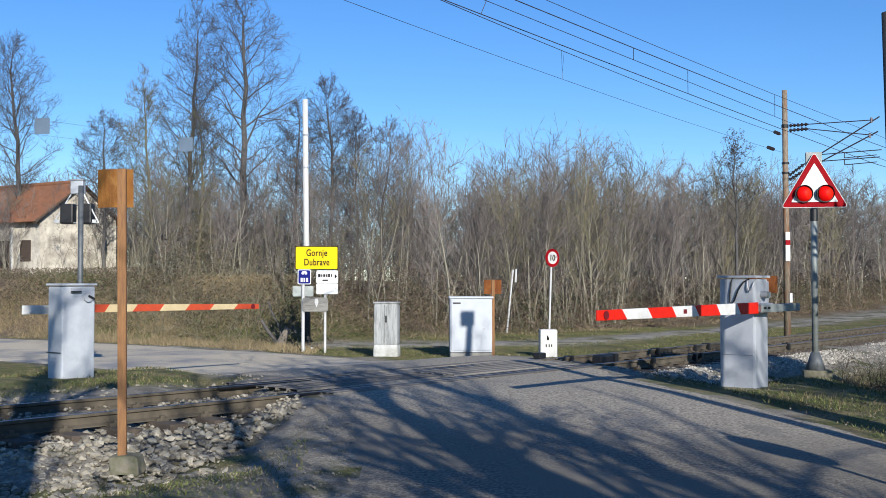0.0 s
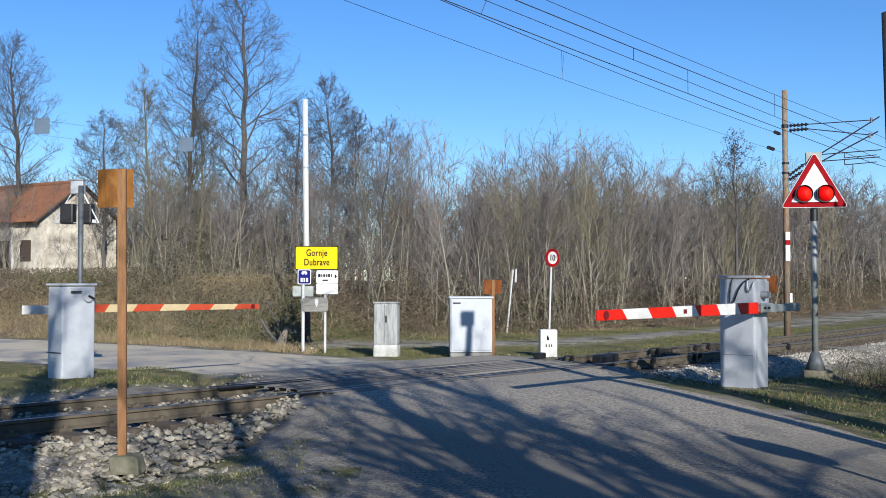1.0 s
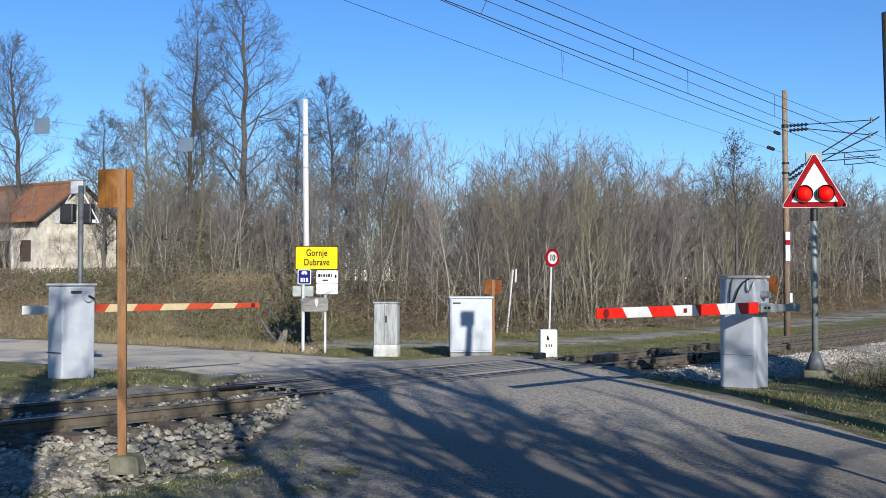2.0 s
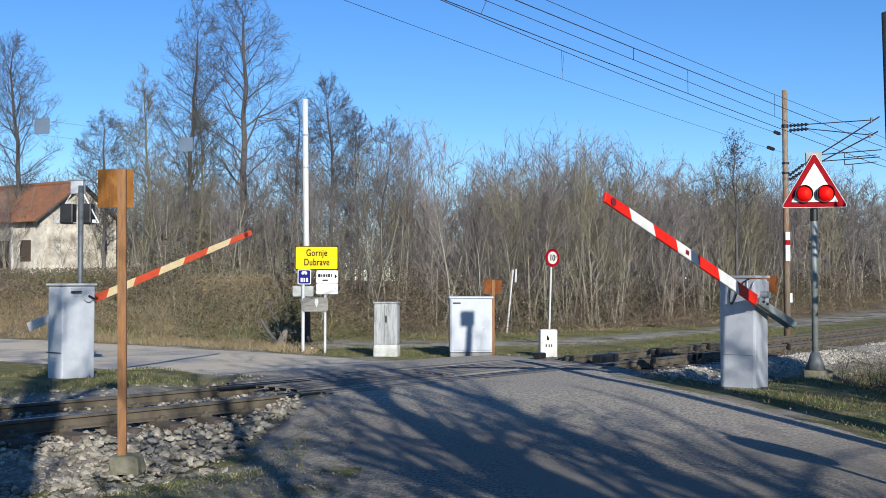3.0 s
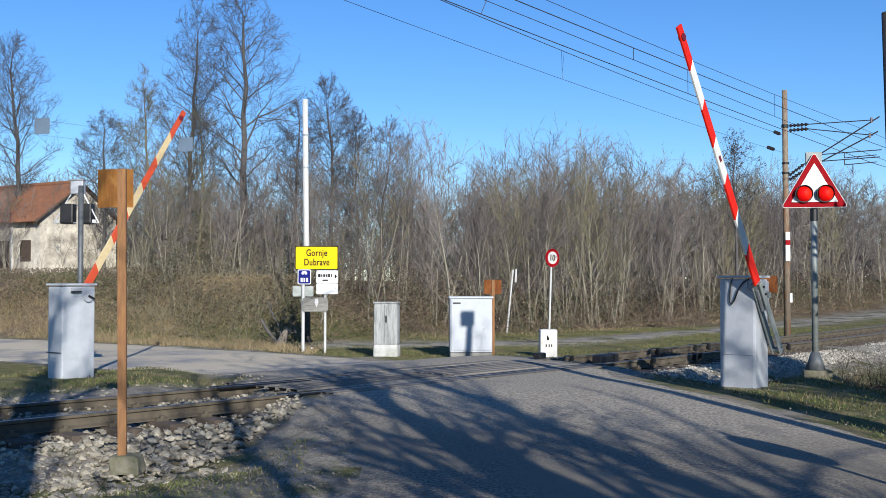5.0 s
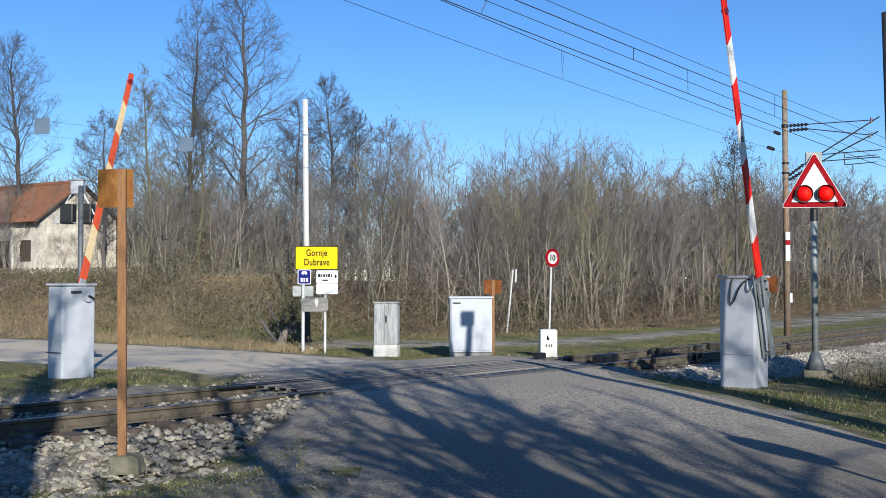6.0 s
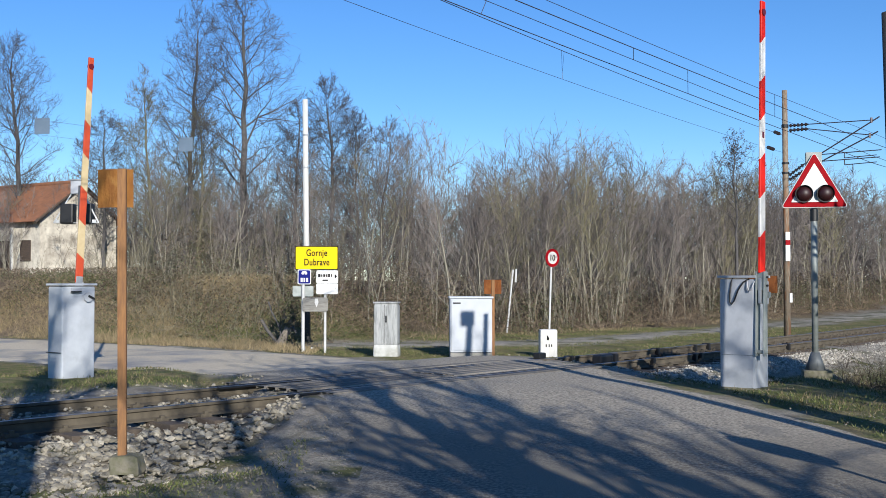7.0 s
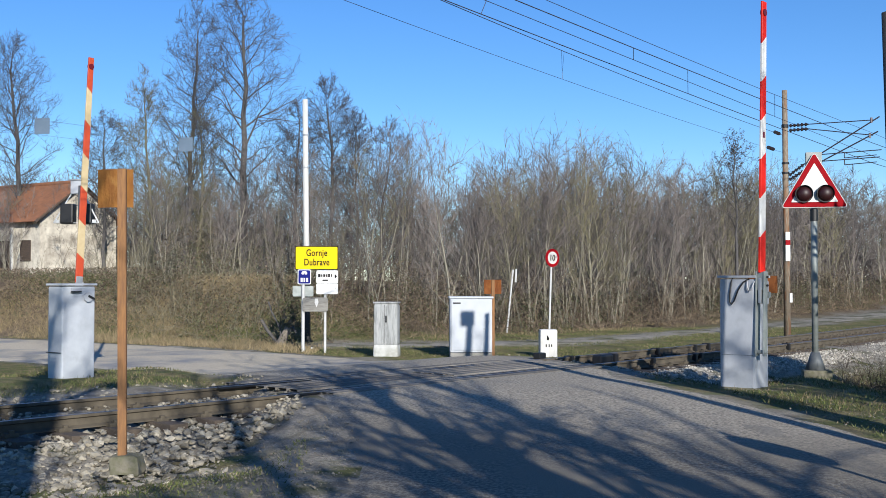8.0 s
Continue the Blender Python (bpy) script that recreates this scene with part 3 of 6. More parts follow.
def make_barrier(name, base, yaw, half_l, half_n, off, colours, height, label, cshift, side, depth, cuts, ahead, drop, pivot, weight, arm, gap, shell):
    """Drive cabinet with a boom on its side. Local x: along the boom; the cabinet lies at y = side * off."""
    th = empty(name, pose(*base, 0, 0, yaw))
    tagged(th, label, "barrier")
    cy = side * off
    cx = cshift
    body = part("cabinet_body", box(2 * half_l, 2 * half_n, height + 0.25, at=(cx, cy, (height - 0.35) / 2), bevel=0.03), shell, th, "grey painted sheet-steel drive cabinet")
    part("lid", box(2 * half_l + 0.055, 2 * half_n + 0.055, 0.035, at=(cx, cy, height - 0.02), bevel=0.008), shell, th, "overhanging flat steel lid")
    part("shaft", tube((pivot.translation.x, pivot.translation.y, pivot.translation.z), (pivot.translation.x, cy, pivot.translation.z), 0.05, n=14), M_STEEL, th)
    boom = make_boom(th, colours, cuts[-1], pivot, depth, cuts, ahead, drop, weight, arm, gap)
    return th, boom, body


M_DULLSTEEL = mat("dull_galvanised_steel", (0.20, 0.222, 0.212), 0.55, 0.3, col2=(0.28, 0.302, 0.29), scale=7, bump=0.08)
M_TIPLAMP = mat("dark_red_lens", (0.128, 0.0048, 0.008), 0.35)
M_MOSSY = mat("mossy_concrete", (0.176, 0.16, 0.12), 0.95, col2=(0.104, 0.104, 0.056), scale=9, bump=0.5, bump_scale=25)
M_CONCRETE = mat("concrete", (0.288, 0.276, 0.248), 0.9, col2=(0.216, 0.208, 0.188), scale=6, bump=0.3, col3=(0.152, 0.152, 0.12), scale3=2.5)
BAR_R, BOOM_R, BODY_R = make_barrier("barrier_gate", (4.576, 16.264, 0.0), math.degrees(4.029), 0.23, 0.27, 0.288, (M_RED, M_WHITE), 1.58,
                                     "closed-road barrier with bright red and white boom beside the asphalt", -0.02, -1, 0.082, np.linspace(0.307, 4.207, 8), 0.0, 0.183, pose(-0.013, 0.08, 1.303, 0, 0, -3.78), M_DULLSTEEL, 1.20, 0.06, M_CABINET)
BAR_L, BOOM_L, BODY_L = make_barrier("barrier_gate", (-6.25, 19.66, -0.11), math.degrees(0.945), 0.325, 0.195, 0.29, (M_RED_OLD, M_CREAM), 1.57,
                                     "barrier with faded red and cream boom across the tracks", -0.43, -1, 0.072, (0.12, 0.58, 1.163, 1.747, 2.33, 2.913, 3.497, 4.08), 0.17, 0.17, pose(-0.217, 0.078, 1.30, 0, 0, -4.15), M_WHITE, 1.18, 0.0, M_CABINET_PALE)


# ---- flashing warning signals ----
def tri(side, r=0.05, z0=0.0, n=5):
    """A triangle with rounded corners, base on z0, in x, z."""
    h = side * math.sqrt(3) / 2
    c = [(-side / 2, z0), (side / 2, z0), (0, z0 + h)]
    ctr = [(-side / 2 + r * math.sqrt(3), z0 + r), (side / 2 - r * math.sqrt(3), z0 + r), (0, z0 + h - 2 * r)]
    out = []
    for (cx, cz), a0 in zip(ctr, (150, 270, 30)):
        for k in range(n + 1):
            a = radians(a0 + 120 * k / n)
            out.append((cx + r * math.cos(a), cz + r * math.sin(a)))
    return out


M_DARKSTEEL = mat("dirty_steel", (0.08, 0.092, 0.1), 0.6, 0.3, col2=(0.128, 0.136, 0.14), scale=8)
M_SIGNRED = mat("red_sign_film", (0.31, 0.004, 0.008), 0.55, col2=(0.20, 0.004, 0.009), scale=6, spec=0.06)
M_SIGNWHITE = mat("white_sign_film", (0.624, 0.632, 0.624), 0.45, col2=(0.56, 0.568, 0.552), scale=5)


def glow(name, col, strength):
    m = bpy.data.materials.new(name)
    m.use_nodes = True
    b = m.node_tree.nodes["Principled BSDF"]
    b.inputs["Base Color"].default_value = (col[0] * 0.5, col[1] * 0.5, col[2] * 0.5, 1)
    b.inputs["Emission Color"].default_value = (*col, 1)
    b.inputs["Emission Strength"].default_value = strength
    b.inputs["Roughness"].default_value = 0.6
    b.inputs["Specular IOR Level"].default_value = 0.15
    return m


M_LAMP = glow("lit_red_lens", (0.95, 0.003, 0.002), 0.28)
M_LAMPHOT = glow("bright_lens_centre", (1.0, 0.016, 0.003), 0.55)
M_LAMPOFF = mat("unlit_red_lens", (0.022, 0.004, 0.005), 0.5)


def make_signal(base, yaw, post_h, size):
    th = empty("warning_signal", pose(*base, 0, 0, yaw))
    part("post", tube((0, 0.09, 0), (0, 0.09, post_h + size * 0.75), 0.052, n=18), M_DULLSTEEL, th, "galvanised steel post", smooth=True)
    part("base_flange", tube((0, 0.09, 0), (0, 0.09, 0.30), 0.17, 0.07, n=18), M_DARKSTEEL, th, smooth=True)
    part("collar", tube((0, 0.09, post_h - 0.22), (0, 0.09, post_h - 0.02), 0.064, n=18), M_BLACK, th, "black collar under the board")
    part("footing", box(0.46, 0.42, 0.50, at=(0.02, 0.09, -0.24), bevel=0.03), M_MOSSY, th, "weathered concrete footing")
    part("backing", prism(tri(size * 1.0, 0.034, post_h), 0.024, bevel=0.003), M_SIGNWHITE, th, "white rim of the board")
    part("board", prism(tri(size * 0.975, 0.030, post_h + 0.008), 0.03, bevel=0.004), M_SIGNRED, th, "red-bordered warning triangle")
    part("panel", prism([(x, z) for x, z in tri(size * 0.70, 0.012, post_h + size * 0.086)], 0.006, m=Matrix.Translation((0, -0.021, 0))), M_SIGNWHITE, th, "white centre of the triangle")
    part("lamp_box", box(0.26, 0.10, 0.26, at=(0.0, 0.10, post_h + size * 0.745), bevel=0.012), M_DULLSTEEL, th, "grey box behind the board")
    lamps = []
    for sx in (-1, 1):
        x, z, r = sx * 0.170, post_h + size * 0.212, 0.137
        hood = bmesh.new()
        tube((x, 0.20, z), (x, -0.06, z), r + 0.008, n=28, bm=hood)
        part("lamp_housing", hood, M_BLACK, th, "black round lamp housing")
        ring = bmesh.new()
        for k in range(28):
            a0, a1 = 2 * math.pi * k / 28, 2 * math.pi * (k + 1) / 28
            if math.sin((a0 + a1) / 2) < -0.55:
                continue
            ln = 0.055 + 0.03 * math.sin((a0 + a1) / 2)
            vs = [ring.verts.new((x + (r + .006) * math.cos(a), yy, z + (r + .006) * math.sin(a))) for a, yy in ((a0, -.05), (a1, -.05), (a1, -.05 - ln), (a0, -.05 - ln))]
            ring.faces.new(vs)
        bmesh.ops.solidify(ring, geom=ring.faces[:], thickness=0.006)
        part("visor", ring, M_BLACK, th, "black visor over the lamp")
        # front half glows, back half is dark; turning the ball stands in for flashing
        lens = bmesh.new()
        bmesh.ops.create_uvsphere(lens, u_segments=32, v_segments=18, radius=r)
        for f in lens.faces:
            c = f.calc_center_median()
            f.material_index = (2 if c.y < -0.80 * r else 0) if c.y < 0 else 1
        ob = part("lamp", lens, (M_LAMP, M_LAMPOFF, M_LAMPHOT), th, "red lamp lens, lit half and dark half, turned to imitate flashing", pose(x, -0.01, z), smooth=True)
        lamps.append(ob)
    return th, lamps


SIG_R, LAMPS_R = make_signal((6.19, 18.85, 0.01), -12, 2.71, 1.08)
tagged(SIG_R, "red warning triangle with two flashing red lamps on a steel post", "warning signal")


def make_signal_back(base, yaw, post_h, size):
    """The far signal, seen from behind: an open frame, two lamp housings, a box at the apex."""
    th = empty("warning_signal", pose(*base, 0, 0, yaw))
    part("post", tube((0.03, 0, 0), (0.03, 0, post_h + size * 0.80), 0.05, n=16), M_DARKSTEEL, th, "galvanised steel post", smooth=True)
    h = size * 0.866
    c = [(-0.09 - size / 2, post_h), (size / 2 - 0.09, post_h), (-0.06, post_h + h)]
    for a, b in ((0, 1), (1, 2), (2, 0)):
        part("frame_bar", tube((c[a][0], 0.08, c[a][1]), (c[b][0], 0.08, c[b][1]), 0.014 if a else 0.008, n=8), M_SIGNWHITE, th, "thin pale frame bar")
    for sx in (-1, 1):
        part("corner_plate", box(0.07, 0.02, 0.06, at=(sx * (size / 2 - 0.08) - 0.09, 0.07, post_h + 0.03)), M_SIGNWHITE, th)
        part("lamp_housing", box(0.25, 0.20, 0.38, at=(sx * 0.175 - 0.09, 0.14, post_h + 0.17), bevel=0.03), M_BLACK, th, "black lamp housing seen from behind")
    part("control_box", box(0.24, 0.14, 0.25, at=(-0.06, 0.08, post_h + h - 0.08), bevel=0.015), M_CABINET, th, "pale grey box at the apex")
    part("control_box_lid", box(0.27, 0.17, 0.02, at=(-0.06, 0.08, post_h + h + 0.055)), M_STEEL, th)
    return th


SIG_L = make_signal_back((-6.75, 21.0, -0.25), -4, 2.83, 0.86)
tagged(SIG_L, "warning signal facing away with two black lamp housings", "warning signal")


# ---- cabinets and posts ----
M_WHITECAB = mat("white_painted_sheet", (0.448, 0.472, 0.504), 0.5, col2=(0.408, 0.432, 0.464), scale=4, bump=0.03, col3=(0.44, 0.432, 0.4), scale3=3.0, mix3=(0.66, 0.85))
M_GREYCAB = mat("weathered_grey_box", (0.33, 0.338, 0.33), 0.8, col2=(0.13, 0.135, 0.13), scale=2.2, mix=(0.45, 0.72), stretch=(5, 5, 0.7), bump=0.2, col3=(0.416, 0.416, 0.4), scale3=3)

M_BASE = mat("stained_whitewash", (0.52, 0.52, 0.49), 0.85, col2=(0.38, 0.38, 0.35), scale=5, bump=0.2, col3=(0.25, 0.25, 0.2), scale3=3)


def make_white_cabinet():
    th = empty("equipment_cabinet", pose(0.70, 28.9, -0.46, 0, 0, 3))
    tagged(th, "white painted equipment cabinet on a pale concrete base", "cabinet")
    th.scale = (1.08, 1.08, 1.045)
    part("body", box(0.98, 0.5, 1.30, at=(0, 0, 0.80), bevel=0.012), M_WHITECAB, th)
    part("roof", box(1.04, 0.58, 0.05, at=(0, 0, 1.475), bevel=0.012), M_WHITECAB, th, "overhanging white sheet roof")
    part("plinth", box(0.98, 0.5, 0.16, at=(0, 0, 0.06), bevel=0.01), M_CONCRETE, th, "pale concrete plinth")
    part("door", box(0.93, 0.02, 1.23, at=(0, -0.262, 0.81), bevel=0.006), M_WHITECAB, th)
    part("vent", box(0.18, 0.03, 0.035, at=(-0.34, -0.268, 1.34), bevel=0.005), M_BLACK, th, "dark vent slot")
    part("lock", tube((0.30, -0.25, 0.72), (0.30, -0.29, 0.72), 0.022, n=12), M_STEEL, th)


def make_grey_cabinet():
    th = empty("junction_box", pose(-1.44, 29.1, -0.46, 0, 0, -6))
    tagged(th, "weathered grey junction box with rounded front on a white base", "cabinet")
    th.scale = (1.03, 1.03, 1.08)
    part("body", box(0.62, 0.46, 1.05, at=(0, 0, 0.77), bevel=0.10), M_GREYCAB, th)
    part("roof", box(0.63, 0.47, 0.04, at=(0, 0, 1.30), bevel=0.018), M_GREYCAB, th)
    part("door_gap", box(0.012, 0.02, 0.9, at=(-0.03, -0.226, 0.80)), M_BLACK, th)
    part("plinth", box(0.64, 0.48, 0.36, at=(0, 0, 0.15), bevel=0.09, taper=0.985), M_BASE, th, "whitewashed base")
    part("handle", box(0.035, 0.04, 0.16, at=(0.02, -0.245, 0.92), bevel=0.01), M_BLACK, th, "black door handle")


make_white_cabinet()
make_grey_cabinet()



def make_rusty_shield(base, yaw, h, w, hh, lean=0.0, aside=0.0, rust=None):
    th = empty("rusty_sign_post", pose(*base, 0, lean, yaw))
    tagged(th, "rusty steel post with a bent rusty plate seen from behind", "sign post")
    bm = box(0.075, 0.008, h, at=(0, 0, h / 2))
    box(0.008, 0.045, h, at=(-0.036, 0.02, h / 2), bm=bm)
    box(0.008, 0.045, h, at=(0.036, 0.02, h / 2), bm=bm)
    part("post", bm, M_RUSTPOST, th, "rusty channel-steel post")
    pl = bmesh.new()
    rows = 9
    vs = []
    for i in range(rows):
        a = -1 + 2 * i / (rows - 1)
        y = 0.03 + 0.05 * a * a
        vs.append((pl.verts.new((aside + a * w / 2, y, h - hh)), pl.verts.new((aside + a * w / 2, y, h))))
    for (a, b), (c, d) in zip(vs[:-1], vs[1:]):
        pl.faces.new((a, c, d, b))
    bmesh.ops.solidify(pl, geom=pl.faces[:], thickness=0.006)
    part("plate", pl, rust or M_RUST, th, "rusty curved steel plate")
    # a crumbling block of concrete round the foot
    ft = box(0.29, 0.25, 0.19, at=(0.04, 0.05, -0.09), bevel=0.022, taper=0.93)
    bmesh.ops.subdivide_edges(ft, edges=ft.edges[:], cuts=2, use_grid_fill=True)
    for v in ft.verts:
        q = noise.noise(v.co * 9.0) * 0.026 + noise.noise(v.co * 24.0) * 0.012
        v.co += Vector((q, -q, q * 0.8))
    part("footing", ft, M_MOSSY, th, "mossy crumbling concrete footing")
    return th


make_rusty_shield((-3.07, 10.88, -0.17), 0, 2.75, 0.345, 0.37, -0.5, -0.08)

# ---- trees ----
def grow(rng, H, r0, spread, n1, n2, n3, lean=0.03, start=0.22, up=0.35, min_r=0.006, len1=0.42, steps=8, sides=(6, 4, 3, 3), bend=0.03, thick=(0.35, 0.6), wob=0.15, peak=0.0):
    """Polylines with radii of a bare tree: list of (points, radii, sides)."""
    out = []

    def line(p, d, ln, r, k, wob, upw):
        pts, rad = [p], [r]
        d = d / np.linalg.norm(d)
        for i in range(k):
            d = d + rng.normal(0, wob, 3) + np.array([0, 0, upw / k])
            d = d / np.linalg.norm(d)
            p = p + d * ln / k
            pts.append(p)
            rad.append(max(r * (1 - (i + 1) / k) ** 0.8, min_r * 0.8))
        return np.array(pts), np.array(rad)

    tr = line(np.zeros(3), np.array([rng.normal(0, lean), rng.normal(0, lean), 1.0]), H, r0, steps, bend, 0.15)
    out.append((*tr, sides[0]))

    def kids(parent, n, ln, lo, level):
        pts, rad = parent
        k = len(pts) - 1
        for i in range(n):
            t = lo + (1 - lo) * (i + rng.rand()) / n
            f = t * k
            j = min(int(f), k - 1)
            p = pts[j] + (pts[j + 1] - pts[j]) * (f - j)
            axis = pts[j + 1] - pts[j]
            axis = axis / np.linalg.norm(axis)
            a = rng.rand() * 6.283
            side = np.cross(axis, np.array([math.cos(a), math.sin(a), 0.3]))
            side = side / (np.linalg.norm(side) + 1e-6)
            ang = rng.uniform(0.45, 1.0) * spread
            d = axis * math.cos(ang) + side * math.sin(ang)
            r = max(min((rad[j] + (rad[j + 1] - rad[j]) * (f - j)) * rng.uniform(*thick), r0 * 0.45), min_r)
            L_ = ln * (1.08 - 0.75 * t if not peak else 0.30 + 0.75 * max(0.0, 1 - abs(t - peak) / (1 - peak) if t > peak else 0.55 + 0.45 * t / peak)) * rng.uniform(0.65, 1.2) if level == 1 else ln * rng.uniform(0.5, 1.2) * (1.1 - 0.5 * t)
            b = line(p, d, L_, r, (4 if n3 else 3) if level == 1 else (2 if level == 2 and n3 else 1), max(wob, bend), up)
            out.append((*b, sides[level]))
            if level == 1 and n2:
                kids(b, max(2, int(n2 * L_ / ln + 0.5)), L_ * 0.5, 0.2, 2)
            if level == 2 and n3:
                kids(b, n3, L_ * 0.55, 0.15, 3)
    kids(tr, n1, H * len1, start, 1)
    return out


def grow_round(rng, H, r0, wide, low, counts, min_r=0.005, lean=0.015, sides=(6, 4, 3, 3, 3), steps=10, rise=(0.10, 0.34), bent=3):
    """A bare tree whose branch tips end on a rounded crown."""
    out = []
    z = np.linspace(0, 0.92, steps + 1)
    wig = np.cumsum(rng.normal(0, 0.007, (steps + 1, 2)), 0) * H
    wig -= wig[0]
    trunk = np.column_stack([wig[:, 0] + z * H * rng.normal(0, lean), wig[:, 1] + z * H * rng.normal(0, lean), z * H])
    rad = np.maximum(r0 * (1 - z) ** 0.75, min_r)
    out.append((trunk, rad, sides[0]))

    def width(t):
        q = np.clip((t - low * 0.6) / (1.02 - low * 0.6), 0, 1)
        return wide * max(math.sin(math.pi * q ** 1.27), 0.0) ** 0.8

    def kids(pts, rd, L_, level):
        n = counts[level]
        k = len(pts) - 1
        last = level + 1 >= len(counts)
        for i in range(n):
            t = 0.16 + 0.84 * (i + rng.rand()) / n
            f = min(t, 0.999) * k
            j = int(f)
            p = pts[j] + (pts[j + 1] - pts[j]) * (f - j)
            ax = pts[j + 1] - pts[j]
            ax = ax / (np.linalg.norm(ax) + 1e-9)
            d = ax * rng.uniform(0.55, 1.0) + rng.normal(0, 0.52, 3) + np.array([0, 0, 0.14])
            d /= np.linalg.norm(d)
            ln = L_ * rng.uniform(0.36, 0.78) * (1.15 - 0.5 * t)
            e = p + d * ln
            th = e[2] / H
            if th > 1.03 or np.hypot(e[0] - trunk[-1, 0] * th, e[1] - trunk[-1, 1] * th) > width(min(th, 1.0)) * 1.08 + 0.15:
                ln *= 0.45
                e = p + d * ln
            r = max((rd[j] + (rd[j + 1] - rd[j]) * (f - j)) * rng.uniform(0.4, 0.7), min_r)
            if last or level >= bent:
                q = np.array([p, e])
                rr = np.array([r, r * 0.5])
            else:
                m = (p + e) / 2 + rng.normal(0, 0.07, 3) * ln - np.array([0, 0, 0.04 * ln])
                q = np.array([p, m, e])
                rr = np.array([r, max(r * 0.7, min_r), min_r])
            out.append((q, rr, sides[min(level + 1, len(sides) - 1)]))
            if not last:
                kids(q, rr, ln, level + 1)

    turn = rng.rand() * 6.28
    for i in range(counts[0]):
        t0 = low + (0.90 - low) * ((i + rng.rand()) / counts[0]) ** 0.9
        t1 = min(t0 + rng.uniform(*rise) * (1.1 - t0) * 1.3 * (0.42 + 0.8 * t0), 0.995)
        a = turn + i * 2.4 + rng.normal(0, 0.3)
        w = width(t1) * rng.uniform(0.7, 1.05)
        c0 = np.array([np.interp(t0, z, trunk[:, 0]), np.interp(t0, z, trunk[:, 1]), t0 * H])
        c2 = np.array([np.interp(t1, z, trunk[:, 0]) + w * math.cos(a), np.interp(t1, z, trunk[:, 1]) + w * math.sin(a), t1 * H])
        c1 = c0 + (c2 - c0) * np.array([0.5, 0.5, rng.uniform(0.36, 0.66)])
        m = 5
        tt = np.linspace(0, 1, m)[:, None]
        q = (1 - tt) ** 2 * c0 + 2 * tt * (1 - tt) * c1 + tt ** 2 * c2
        ln = np.linalg.norm(c2 - c0)
        q[1:-1] += rng.normal(0, 0.025, (m - 2, 3)) * ln
        r = max(min(np.interp(t0, z, rad) * rng.uniform(0.25, 0.42), 0.014 * ln + 0.004), min_r * 1.3)
        rr = np.maximum(r * (1 - tt[:, 0]) ** 0.8, min_r)
        out.append((q, rr, sides[1]))
        kids(q, rr, ln, 1)
    return out


def coppice(rng, H, stems=3, fine=1.0):
    """A clump of slender stems: two lists of polylines, the stems and their twigs."""
    bare, twigs = [], []

    def reach(p, d, ln, k, upw, wob):
        pts = [p]
        d = d / np.linalg.norm(d)
        for _ in range(k):
            d = d + rng.normal(0, wob, 3) + np.array([0, 0, upw / k])
            d /= np.linalg.norm(d)
            p = p + d * ln / k
            pts.append(p)
        return np.array(pts)

    def spring(pts, t, lo, hi):
        f = min(t, 0.999) * (len(pts) - 1)
        j = int(f)
        ax = pts[j + 1] - pts[j]
        ax = ax / (np.linalg.norm(ax) + 1e-9)
        a = rng.rand() * 6.283
        side = np.cross(ax, np.array([math.cos(a), math.sin(a), 0.2]))
        side /= np.linalg.norm(side) + 1e-9
        g = rng.uniform(lo, hi)
        return pts[j] + (pts[j + 1] - pts[j]) * (f - j), ax * math.cos(g) + side * math.sin(g)

    for _ in range(stems):
        out = rng.normal(0, 0.085, 2)
        h = H * rng.uniform(0.84, 1.0) * (1 - 0.9 * float(np.hypot(*out)))
        st = reach(np.append(rng.normal(0, 0.16, 2), -0.1), np.append(out, 1.0), h, 7, 0.10, 0.055)
        r0 = rng.uniform(0.020, 0.046)
        rad = np.maximum(r0 * np.linspace(1, 0.10, 8), 0.005)
        bare.append((st[:6], rad[:6], 4))
        twigs.append((st[5:], rad[5:], 3))
        for i in range(15):
            t = 0.10 + 0.88 * ((i + rng.rand()) / 15) ** 0.75
            p, d = spring(st, t, 0.45, 1.0)
            ln = h * rng.uniform(0.13, 0.27) * (1.12 - 0.34 * t)
            br = reach(p, d, ln, 2, 0.35, 0.12)
            r = max(r0 * (1 - t) * 0.55, 0.0075)
            (bare if r > 0.013 else twigs).append((br, np.array([r, r * 0.75, 0.005]), 3))
            for _k in range(6):
                p2, d2 = spring(br, rng.uniform(0.15, 1.0), 0.35, 0.95)
                tw = reach(p2, d2 + np.array([0, 0, 0.15]), ln * rng.uniform(0.30, 0.65), 1, 0.1, 0.1)
                twigs.append((tw, np.array([0.0088, 0.0045]) * fine, 3))
                for _j in range(3):
                    p3, d3 = spring(tw, rng.uniform(0.2, 1.0), 0.3, 0.9)
                    twigs.append((reach(p3, d3, ln * rng.uniform(0.14, 0.36), 1, 0.1, 0.1), np.array([0.0070, 0.0036]) * fine, 3))
    return bare, twigs


